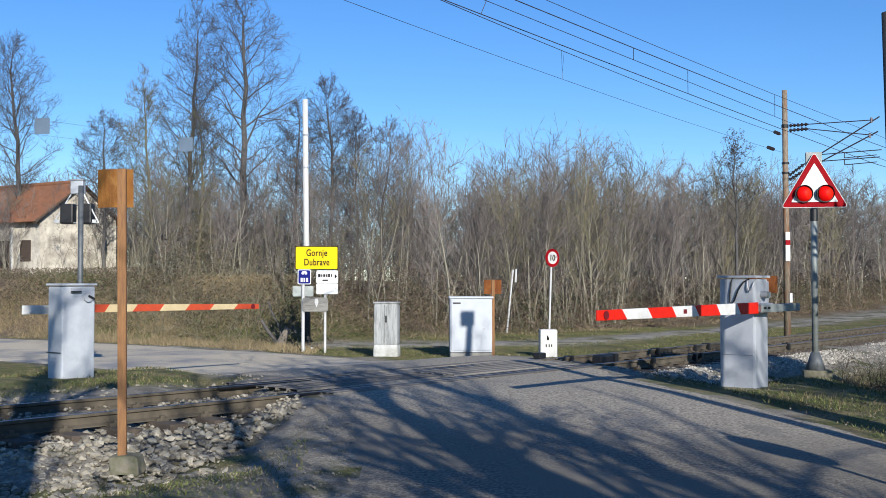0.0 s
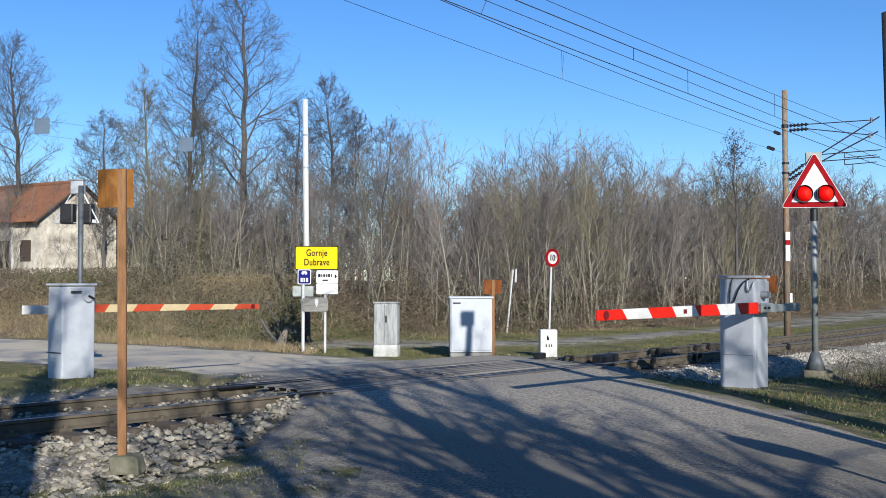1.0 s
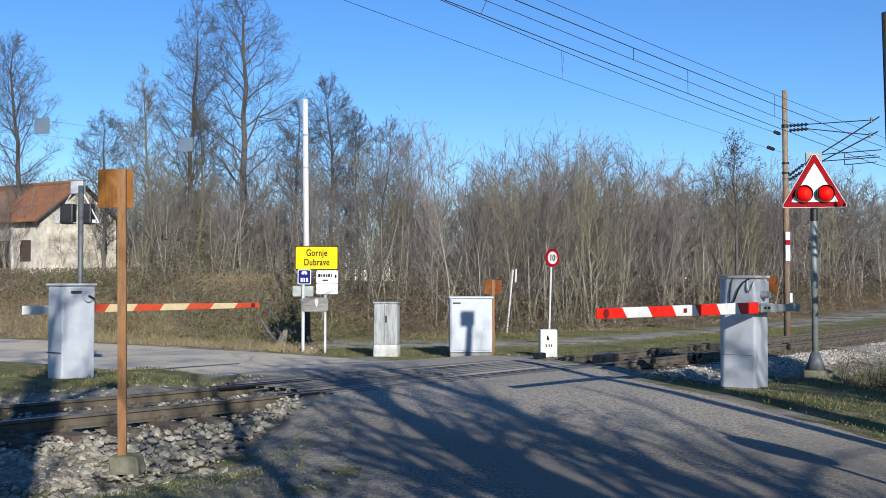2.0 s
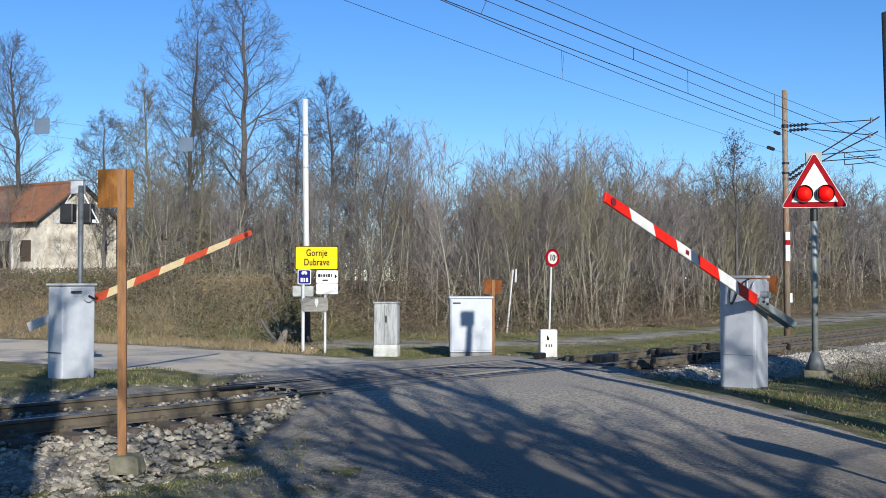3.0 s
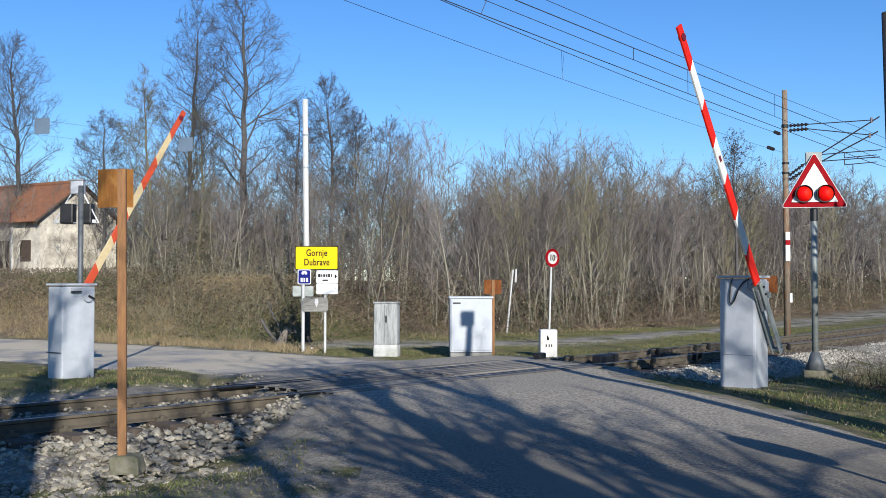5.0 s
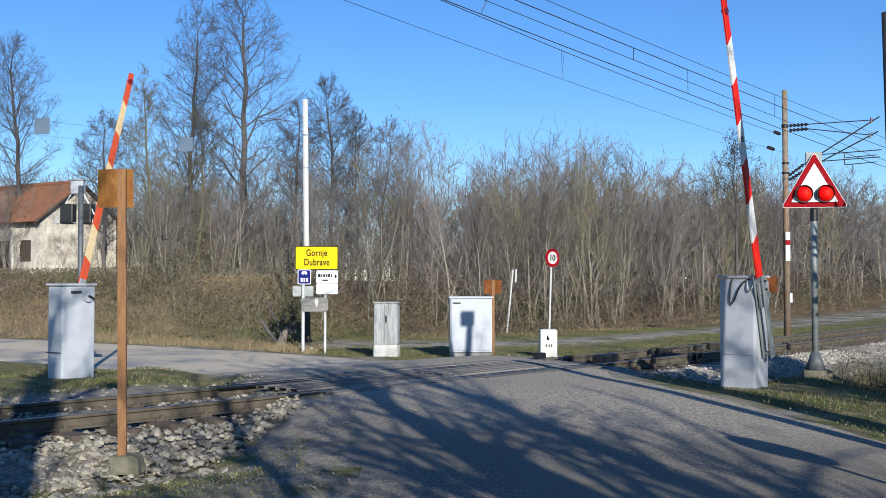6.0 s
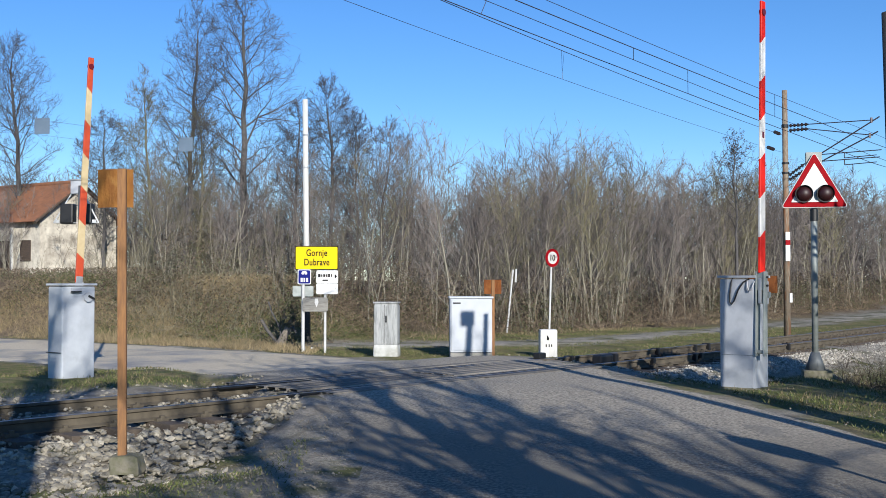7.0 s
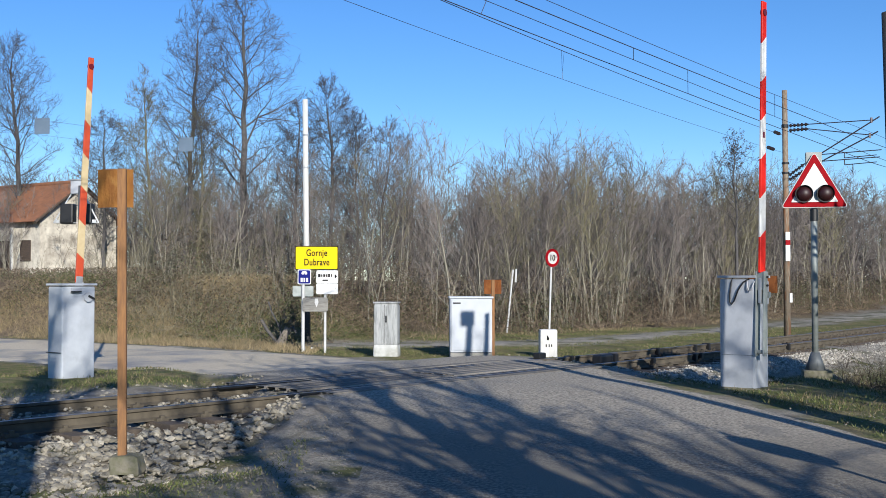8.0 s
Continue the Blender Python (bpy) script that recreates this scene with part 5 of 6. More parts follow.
M_DARKLEAF = mat("withered_leaf", (0.056, 0.04, 0.036), 0.8, island=0.4)
make_leafy_tree((13.3, 51.0, -0.3), 8.5, 61, "slender tree that has kept dark brown leaves in its crown", 1000, 0.72, 0.66, M_DARKLEAF, 1.25)
# unseen dense tree, added only to throw shade on the right verge
make_leafy_tree((13.8, -2.0, -0.5), 9.5, 62, "unseen leafy tree behind the viewpoint, added to shade the verge", 7000, 2.2, 0.25, M_IVY)

# three more out of view to the right, added as shade for the signal's verge
make_leafy_tree((9.7, 11.4, -0.6), 5.2, 63, "small unseen leafy tree, added to shade the verge", 7000, 2.0, 0.2, M_IVY)
make_leafy_tree((8.5, 8.4, -0.6), 5.0, 64, "small unseen leafy tree, added to shade the verge", 5000, 2.0, 0.3, M_IVY)
make_leafy_tree((11.6, 11.0, -0.6), 5.6, 65, "small unseen leafy tree, added to shade the verge", 6000, 2.0, 0.2, M_IVY)

# ---- overhead line ----
def seg_wire(p, q, sag=0.0, n=10, t0=0.0):
    p, q = Vector(p), Vector(q)
    pts = []
    for i in range(n + 1):
        t = i / n
        v = p.lerp(q, t)
        k = t0 + (1 - t0) * t
        v.z -= sag * 4 * k * (1 - k)
        pts.append(v)
    return pts


M_WIRE = mat("copper_wire", (0.08, 0.072, 0.08), 0.55, 0.6)
M_INSUL = mat("brown_insulator", (0.024, 0.018, 0.019), 0.35)
MASTX, MASTY = 11.23, 37.0


def arm_at(e, z):
    """A point e metres from the mast towards the track."""
    return Vector((MASTX + 0.79 * e, MASTY - 0.61 * e, z))


def make_mast():
    th = empty("catenary_mast", pose(MASTX, MASTY, -0.3))
    tagged(th, "weathered catenary mast with rust streaks beside the track", "mast")
    part("pole", tube((0, 0, 0), (-0.03, 0, 8.05), 0.115, 0.085, n=14), M_MAST, th, "grey and rusty tapered pole", smooth=True)
    part("collar", tube((-0.02, 0, 5.62), (-0.02, 0, 5.68), 0.12, n=14), M_BLACK, th)
    part("collar", tube((-0.02, 0, 5.30), (-0.02, 0, 5.36), 0.12, n=14), M_BLACK, th)
    part("collar", tube((-0.025, 0, 6.82), (-0.025, 0, 6.92), 0.115, n=14), M_BLACK, th)
    part("warning_plate", box(0.15, 0.02, 0.95, at=(0.0, -0.125, 2.92), bevel=0.004), M_SIGNWHITE, th, "white and red warning plate")
    part("red_band", box(0.152, 0.02, 0.16, at=(0.0, -0.128, 3.05)), M_SIGNRED, th)
    part("number_plate", box(0.09, 0.02, 0.3, at=(0.09, -0.12, 1.25), bevel=0.004), M_SIGNWHITE, th, "small white plate")


M_MAST = mat("rust_streaked_grey_mast", (0.145, 0.108, 0.072), 0.85, col2=(0.26, 0.220, 0.165), scale=6, stretch=(5, 5, 0.9), col3=(0.21, 0.088, 0.034), scale3=1.6, mix3=(0.48, 0.66), bump=0.25)
make_mast()


def insulator(bm, p, q, k=1.0):
    p, q = Vector(p), Vector(q)
    tube(p, q, 0.028 * k, n=10, bm=bm)
    for i in range(5):
        a = p.lerp(q, (i + 0.2) / 5)
        b = p.lerp(q, (i + 0.6) / 5)
        tube(a, b, 0.062 * k, 0.05 * k, n=12, bm=bm)
    return bm


def make_cantilever(top, strut0, strut1, steady, reach, tie_end):
    th = empty("cantilever")
    tagged(th, "dark steel cantilever with insulators carrying the overhead wires", "cantilever")
    part("top_tie", tube(arm_at(0.75, top), arm_at(reach, tie_end), 0.016, n=8), M_WIRE, th)
    part("insulator", insulator(bmesh.new(), arm_at(0.12, top), arm_at(0.75, top)), M_INSUL, th, "brown ribbed insulator")
    e0 = arm_at(0.6, strut0 + (strut1 - strut0) * 0.2)
    part("strut", tube(e0, arm_at(reach + 0.15, strut1), 0.022, n=8), M_WIRE, th)
    part("insulator", insulator(bmesh.new(), arm_at(0.10, strut0), e0), M_INSUL, th, "brown ribbed insulator")
    part("steady_tube", tube(arm_at(1.15, steady), arm_at(reach + 0.2, steady + 0.02), 0.016, n=8), M_WIRE, th)
    part("registration_arm", hose([arm_at(1.9, steady), arm_at(1.9, steady - 0.16), arm_at(2.9, steady - 0.13)], 0.014), M_WIRE, th)
    part("clamp", box(0.06, 0.06, 0.16, at=arm_at(reach - 0.1, tie_end + 0.0)), M_WIRE, th)


make_cantilever(6.57, 4.95, 6.62, 5.56, 2.85, 6.53)
make_cantilever(6.42, 4.80, 6.16, 5.34, 2.80, 6.05)


def make_wire(label, p, q, r, sag, far=None, back=0.55, material=None):
    th = empty("overhead_wire")
    tagged(th, label, "overhead wire")
    p, q = Vector(p), Vector(q)
    pts = seg_wire(p - (q - p) * back, q, sag, n=24, t0=-back)
    if far:
        pts += seg_wire(q, far, sag * 0.6, n=12)[1:]
    bent_part("wire", pts, r, material or M_WIRE, th, n=5)
    return th


def sight(a, b, Y):
    """A point on the line of sight with slopes a (across) and b (up), at depth Y."""
    return (a * Y, Y, EYE[2] + b * Y)


S1, S2 = sight(0.3796, 0.1314, 35.3), sight(0.3796, 0.1224, 35.3)
C1, C2 = sight(0.3796, 0.1110, 35.3), sight(0.3796, 0.1045, 35.3)
FAR = (24.5, 51.5)
A0 = sight(0.0932, 0.2489, 19.3)
B0 = sight(0.0659, 0.2489, 18.7)
C0 = sight(0.0385, 0.2489, 19.0)
D0 = sight(0.0030, 0.2489, 18.3)
E0 = sight(-0.0005, 0.2489, 18.2)
F0 = sight(-0.0864, 0.2489, 17.0)
make_wire("taut overhead messenger wire above the track", A0, S1, 0.0065, 0.04, (*FAR, 6.2))
make_wire("taut overhead messenger wire above the track", B0, S2, 0.0095, 0.02, (FAR[0] + .4, FAR[1], 5.9))
make_wire("overhead contact wire above the track", C0, C1, 0.007, 0.0, (*FAR, 5.4))
make_wire("overhead contact wire above the track", D0, C2, 0.009, 0.02, (FAR[0] + .4, FAR[1], 5.3))
ANCH_E, ANCH_F = Vector((MASTX - 0.12, MASTY - 0.05, 6.27)), Vector((MASTX - 0.12, MASTY - 0.05, 5.70))
make_wire("overhead wire anchored to the mast", E0, ANCH_E, 0.007, 0.08)
make_wire("thin overhead wire anchored to the mast", F0, ANCH_F, 0.0045, 0.08)


def make_dropper(p, q, r=0.006):
    th = empty("dropper")
    tagged(th, "thin wire dropper between two overhead wires", "dropper")
    part("wire", tube(p, q, r, n=5), M_WIRE, th)


def along(p, q, t, sag):
    v = Vector(p).lerp(Vector(q), t)
    v.z -= sag * 4 * t * (1 - t)
    return v


def on_bearing(p, q, sag, a):
    """The point of a wire that stands in the direction of slope a across."""
    return min((along(p, q, k / 500, sag) for k in range(501)), key=lambda v: abs(v.x / v.y - a))


for p0, p1, sg0, q0, q1, sg1, bearing in ((B0, S2, .02, D0, C2, .02, 0.2170), (B0, S2, .02, C0, C1, 0.0, 0.1690), (C0, C1, 0.0, D0, C2, .02, 0.0342), (A0, S1, .04, C0, C1, 0.0, 0.2940)):
    make_dropper(on_bearing(p0, p1, sg0, bearing), on_bearing(q0, q1, sg1, bearing))
# a forked dropper down to the thin wire
FORK = on_bearing(F0, ANCH_F, 0.08, 0.1057)
for bearing in (0.1052, 0.1076):
    make_dropper(on_bearing(E0, ANCH_E, 0.08, bearing), FORK + Vector((0, 0, 0.14)), 0.003)
make_dropper(FORK + Vector((0, 0, 0.16)), FORK, 0.005)
for a, t0 in (((E0, ANCH_E), 0.955), ((F0, ANCH_F), 0.93)):
    th = empty("strain_insulator")
    tagged(th, "dark strain insulator in the overhead wire by the mast", "insulator")
    v = Vector(a[0]).lerp(Vector(a[1]), t0)
    part("shed_stack", insulator(bmesh.new(), v, Vector(a[0]).lerp(Vector(a[1]), t0 + 0.028), 0.95), M_INSUL, th)


def make_pole(name, base, top, r0, r1, material, label, irons=False):
    th = empty(name, pose(*base))
    tagged(th, label, "pole")
    t = Vector(top) - Vector(base)
    part("shaft", tube((0, 0, 0), t, r0, r1, n=14), material, th, smooth=True)
    if irons:
        for k in range(6, int(t.z / 0.27)):
            v = t * (k * 0.27 / t.z)
            part("step_iron", tube(v + Vector((0, 0, 0)), v + Vector((-0.09 if k % 2 else 0.09, 0, 0)), 0.010, n=6), M_BLACK, th)
    return th


M_DARKPOLE = mat("tarred_wooden_pole", (0.04, 0.036, 0.036), 0.85, col2=(0.064, 0.056, 0.052), scale=8, stretch=(5, 5, 0.5), bump=0.3)
make_pole("utility_pole", (4.46, 10.9, -0.45), (4.345, 10.9, 4.10), 0.11, 0.095, M_DARKPOLE, "dark tarred wooden pole with step irons", True)
M_WHITEPOLE = mat("whitewashed_pole", (0.576, 0.568, 0.536), 0.8, col2=(0.496, 0.48, 0.44), scale=5, stretch=(4, 4, 0.7), bump=0.15)
WP = make_pole("white_pole", (-4.15, 34.7, -0.35), (-4.24, 34.7, 7.08), 0.095, 0.08, M_WHITEPOLE, "tall whitewashed pole with black foot and metal bands")
part("black_foot", tube((0, 0, 0), (-0.025, 0, 2.0), 0.105, 0.101, n=14), M_BLACK, WP, "black-painted foot")
for z in (5.30, 6.30):
    part("band", tube((-0.065, 0, z), (-0.066, 0, z + 0.05), 0.095, n=14), M_STEEL, WP, "dark metal band")


# height gauge over the far road: two wires with hanging plates
G0, G1 = Vector((-4.2, 34.65, 5.38)), Vector((-12.4, 22.9, 5.36))
for dz in (0.0, -0.36):
    th = empty("gauge_wire")
    tagged(th, "thin height-gauge wire strung across the road", "wire")
    bent_part("wire", seg_wire(G0 + Vector((0, 0, dz)), G1 + Vector((0, 0, dz)), 0.03, n=8), 0.003, M_WIRE, th)
make_pole("gauge_pole", (G1.x - 0.1, G1.y - 0.1, -0.3), (G1.x - 0.1, G1.y - 0.1, 6.8), 0.1, 0.08, M_WHITEPOLE, "whitewashed pole holding the height-gauge wires")
M_PLATE = mat("grey_plate_back", (0.10, 0.145, 0.20), 0.6, col2=(0.12, 0.165, 0.22), scale=5)
for k in (0.339, 0.655):
    c = G0.lerp(G1, k)
    th = empty("hanging_plate", pose(c.x, c.y, c.z - 0.17, 0, 0, -12))
    tagged(th, "plain grey plate hanging between two wires over the road", "sign plate")
    part("plate", box(0.40, 0.012, 0.38, bevel=0.004), M_PLATE, th)
    part("hook", tube((-0.15, 0, 0.18), (-0.15, 0, 0.23), 0.008, n=6), M_WIRE, th)
    part("hook", tube((0.15, 0, 0.18), (0.15, 0, 0.23), 0.008, n=6), M_WIRE, th)

# out of view beside the road: a post with a box, added to cast a shadow on cabinet and road, and a round sign; their
# shadows lie on the road
BOX_POST = make_pole("shadow_post", (5.28, 11.0, -0.45), (5.62, 11.0, 7.3), 0.23, 0.075, M_CONCRETE, "unseen tapered post with a box on top, added for its shadow")
part("lamp_head", box(0.34, 0.14, 0.36, at=(0.28, 0, 7.83), bevel=0.02), M_BLACK, BOX_POST, "dark box on the added post, shaped for its shadow")
RS = make_pole("road_sign", (4.97, 4.7, -0.4), (4.97, 4.7, 2.75), 0.03, 0.03, M_STEEL, "round grey-backed road sign on a steel post")
part("disc", tube((0.03, -0.045, 2.72), (0.04, -0.031, 2.72), 0.33, n=40), M_PLATE, RS, "round sign plate")

# ---- place-name sign and its neighbours ----
M_YELLOW = mat("yellow_sign_film", (0.72, 0.52, 0.004), 0.7, col2=(0.66, 0.47, 0.004), scale=4, spec=0.12)
M_BLUE = mat("blue_sign_film", (0.008, 0.010, 0.16), 0.7, col2=(0.010, 0.014, 0.13), scale=4, spec=0.1)
M_INK = mat("black_sign_film", (0.0096, 0.0096, 0.0096), 0.7, spec=0.15)
M_GREYBOARD = mat("weathered_board", (0.176, 0.168, 0.148), 0.9, col2=(0.248, 0.24, 0.216), scale=5, stretch=(1, 1, 6), bump=0.3, col3=(0.104, 0.096, 0.08), scale3=2.2)
M_POSTWHITE = mat("white_post_paint", (0.528, 0.528, 0.512), 0.6, col2=(0.44, 0.44, 0.424), scale=6)


def letters(text, size, parent, at, material, label="", squeeze=0.93, space=1.0):
    cu = bpy.data.curves.new("lettering", 'FONT')
    cu.body = text
    cu.size = size
    cu.align_x, cu.align_y = 'CENTER', 'CENTER'
    cu.extrude = 0.002
    cu.offset = 0.010 * size
    cu.space_character = space
    ob = bpy.data.objects.new("lettering", cu)
    scene.collection.objects.link(ob)
    me = bpy.data.meshes.new_from_object(ob.evaluated_get(bpy.context.evaluated_depsgraph_get()))
    bpy.data.objects.remove(ob)
    bpy.data.curves.remove(cu)
    bm = bmesh.new()
    bm.from_mesh(me)
    bm2 = bm.copy()
    bmesh.ops.translate(bm2, verts=bm2.verts[:], vec=(0.030 * size, 0.0, 0.003))
    merge(bm, bm2)
    bm.to_mesh(me)
    bm.free()
    me.materials.clear()
    me.materials.append(material)
    o = new("lettering", me)
    o.parent = parent
    o.matrix_basis = Matrix.Translation(at) @ Matrix.Rotation(math.pi / 2, 4, 'X') @ Matrix.Diagonal((squeeze, 1, 1, 1))
    return tagged(o, label)


def plate(w, h, c, t=0.02, r=0.03):
    cx, cy, cz = c
    out = []
    for sx, sz, a0 in ((1, -1, 270), (1, 1, 0), (-1, 1, 90), (-1, -1, 180)):
        for k in range(4):
            a = radians(a0 + 30 * k)
            out.append((cx + sx * (w / 2 - r) + r * math.cos(a), cz + sz * (h / 2 - r) + r * math.sin(a)))
    return prism(out, t, m=Matrix.Translation((0, cy, 0)))


def make_town_sign():
    th = empty("place_name_sign", pose(-3.48, 31.2, -0.45, 0, 0, 6))
    th.scale = (1.076, 1.076, 1.076)
    tagged(th, "yellow place-name sign with smaller direction plates on two white posts", "road sign")
    z = 0.34
    part("post", tube((-0.34, 0.06, 0), (-0.34, 0.06, 2.6), 0.042, n=12), M_POSTWHITE, th, "white-painted steel post")
    part("post", tube((0.22, 0.06, -0.02), (0.22, 0.06, 2.6), 0.034, n=12), M_POSTWHITE, th, "white-painted steel post")
    ys = part("name_plate", plate(1.10, 0.61, (0, 0, 2.06 + z)), M_INK, th, "yellow plate with black rim and place name")
    part("face", plate(1.06, 0.57, (0, -0.013, 2.06 + z), 0.008), M_YELLOW, ys)
    letters("Gornje", 0.245, ys, (0.0, -0.022, 2.185 + z), M_INK, "black lettering", 0.70, 1.1)
    letters("Dubrave", 0.245, ys, (0.0, -0.022, 1.945 + z), M_INK, "black lettering", 0.70, 1.1)
    bl = part("route_plate", plate(0.34, 0.38, (-0.31, -0.005, 1.575 + z)), M_SIGNWHITE, th, "blue cycle-route plate with white rim")
    part("face", plate(0.30, 0.34, (-0.31, -0.018, 1.575 + z), 0.008), M_BLUE, bl)
    for k, w in enumerate((0.05, 0.04, 0.05)):
        part("mark", box(w, 0.006, 0.10, at=(-0.38 + 0.07 * k, -0.025, 1.50 + z)), M_SIGNWHITE, bl, "white unreadable mark")
    part("mark", tube((-0.35, -0.022, 1.67 + z), (-0.35, -0.028, 1.67 + z), 0.035, n=14), M_SIGNWHITE, bl)
    part("mark", tube((-0.27, -0.022, 1.67 + z), (-0.27, -0.028, 1.67 + z), 0.035, n=14), M_SIGNWHITE, bl)
    part("mark", box(0.10, 0.006, 0.05, at=(-0.31, -0.025, 1.70 + z)), M_SIGNWHITE, bl)
    dr = part("direction_plate", plate(0.55, 0.33, (0.27, -0.005, 1.575 + z)), M_SIGNWHITE, th, "white direction plate with black arrow")
    for k, (w, h) in enumerate(((0.06, 0.09), (0.03, 0.07), (0.05, 0.07), (0.04, 0.07), (0.05, 0.09), (0.025, 0.09))):
        part("mark", box(w, 0.006, h, at=(0.07 + 0.062 * k, -0.02, 1.61 + z)), M_INK, dr, "black unreadable letter")
    part("mark", box(0.14, 0.006, 0.035, at=(0.22, -0.02, 1.49 + z)), M_INK, dr)
    part("arrow", prism([(0.46, -0.07), (0.52, 0.0), (0.46, 0.07)], 0.006, m=Matrix.Translation((0, -0.02, 1.59 + z))), M_INK, dr)
    part("blank_plate", plate(0.55, 0.27, (0.27, 0.0, 1.27 + z)), M_SIGNWHITE, th, "blank white plate")
    part("mark", box(0.02, 0.006, 0.02, at=(0.49, -0.014, 1.29 + z)), M_INK, th)
    part("grey_plate", plate(0.53, 0.27, (-0.345, 0.12, 1.21 + z)), M_DULLSTEEL, th, "grey back of a sign plate")
    wb = part("wooden_board", plate(0.65, 0.36, (-0.03, -0.01, 0.87 + z), 0.03, 0.06), M_GREYBOARD, th, "weathered grey wooden board")
    part("emblem", prism([(-0.05, 0.02), (0.0, -0.1), (0.05, 0.02), (0.03, 0.12), (-0.04, 0.12)], 0.006, m=Matrix.Translation((0.0, -0.03, 0.90 + z))), M_POSTWHITE, wb, "pale unreadable emblem")


make_town_sign()


def make_weight_sign():
    th = empty("weight_limit_sign", pose(3.22, 34.2, -0.34, 0, 2.4, 36))
    tagged(th, "round red-rimmed ten tonne weight limit sign on a thin leaning post", "road sign")
    part("post", tube((0, 0.04, -0.12), (0, 0.04, 2.75), 0.03, n=10), M_POSTWHITE, th, "thin white post")
    d = part("disc", tube((0, 0.01, 2.54), (0, -0.01, 2.54), 0.275, n=36), M_SIGNRED, th, "red-rimmed round plate")
    part("face", tube((0, -0.008, 2.54), (0, -0.016, 2.54), 0.188, n=36), M_WHITEPOLE, d, "white centre")
    letters("10", 0.25, d, (-0.02, -0.02, 2.53), M_INK, "black number ten")
    letters("t", 0.12, d, (0.13, -0.02, 2.58), M_INK, "black letter t")


make_weight_sign()


def make_km_stone():
    th = empty("distance_stone", pose(2.69, 29.1, -0.52, 0, 0, 8))
    th.scale = (1.09, 1.09, 1.09)
    tagged(th, "whitewashed trackside distance stone with dark unreadable marks", "marker stone")
    part("stone", box(0.42, 0.24, 0.72, at=(0, 0, 0.36), bevel=0.055), M_WHITEPOLE, th)
    part("mark", prism([(-0.02, 0.07), (0.03, 0.0), (0.025, -0.06), (-0.025, -0.05)], 0.008, m=Matrix.Translation((-0.03, -0.122, 0.52))), M_INK, th)
    for x in (-0.07, 0.0, 0.06):
        part("mark", box(0.025, 0.008, 0.06, at=(x, -0.122, 0.34)), M_INK, th)


make_km_stone()
M_RUST_RED = mat("red_rust", (0.36, 0.125, 0.03), 0.85, col2=(0.24, 0.075, 0.02), scale=5, col3=(0.46, 0.20, 0.05), scale3=4.0, bump=0.3, bump_scale=80)
make_rusty_shield((1.27, 28.75, -0.46), 4, 1.99, 0.44, 0.36, rust=M_RUST_RED)
make_rusty_shield((4.98, 17.62, -0.1), -10, 1.68, 0.44, 0.27, rust=M_RUST_RED)


def make_stake(base, top, r, label):
    th = empty("marker_stake", pose(*base))
    tagged(th, label, "stake")
    part("stake", tube((0, 0, 0), Vector(top) - Vector(base), r, n=8), M_POSTWHITE, th)


make_stake((2.27, 40.3, -0.34), (2.49, 40.3, 1.90), 0.033, "leaning white plastic stake at the edge of the thicket")
make_stake((2.58, 40.3, 1.45), (2.60, 40.3, 1.92), 0.036, "broken white stake stub at the edge of the thicket")


# ---- details of the barriers ----
def handle_bits():
    # cables on the right drive cabinet, in its own axes
    bent_part("cable", [(0.18, -0.36, 1.55), (0.22, -0.37, 1.48), (0.23, -0.39, 1.30), (0.23, -0.39, 1.20), (0.235, -0.36, 1.165), (0.24, -0.32, 1.21), (0.24, -0.25, 1.38), (0.235, -0.18, 1.48), (0.21, -0.10, 1.53)], 0.012, M_BLACK, BAR_R, "black hanging cable")
    bent_part("cable_loop", [(0.215, -0.13, 1.52), (0.24, -0.12, 1.42), (0.25, -0.09, 1.36), (0.26, -0.05, 1.37), (0.24, -0.02, 1.47), (0.18, 0.0, 1.53)], 0.010, M_STEEL, BAR_R, "pale cable loop to the boom")
    part("gear_housing", box(0.10, 0.07, 0.34, at=(-0.19, -0.03, 1.33), bevel=0.02), M_CABINET, BAR_R, "grey gear housing")
    part("bracket", box(0.13, 0.03, 0.20, at=(-0.03, -0.04, 1.28), bevel=0.008), M_DARKSTEEL, BAR_R, "dark steel pivot bracket")
    part("door_seam", box(0.004, 0.48, 0.005, at=(0.211, -0.288, 0.44)), M_DARKSTEEL, BAR_R)
    part("base_rim", box(0.50, 0.58, 0.05, at=(-0.02, -0.288, -0.05), bevel=0.012), M_MOSSY, BAR_R, "weathered concrete rim under the cabinet")
    # lock, handle and seam on the left one
    bx = -0.43 - 0.35
    part("lock_hasp", box(0.20, 0.03, 0.07, at=(-0.50, -0.51, 1.46), bevel=0.008), M_CABINET, BAR_L, "steel hasp")
    part("lock_bar", box(0.20, 0.02, 0.02, at=(-0.52, -0.535, 1.43)), M_BLACK, BAR_L, "black lock bar")
    part("knob", tube((-0.27, -0.50, 1.34), (-0.27, -0.535, 1.34), 0.085, n=20), M_CABINET, BAR_L, "round cover plate")
    part("key_lever", box(0.13, 0.02, 0.035, at=(-0.22, -0.545, 1.33), m=Matrix.Rotation(radians(25), 4, 'Y')), M_BLACK, BAR_L, "black key lever")
    part("door_seam", box(0.008, 0.40, 0.012, at=(bx + 0.0, -0.29, 0.42)), M_BLACK, BAR_L)


handle_bits()

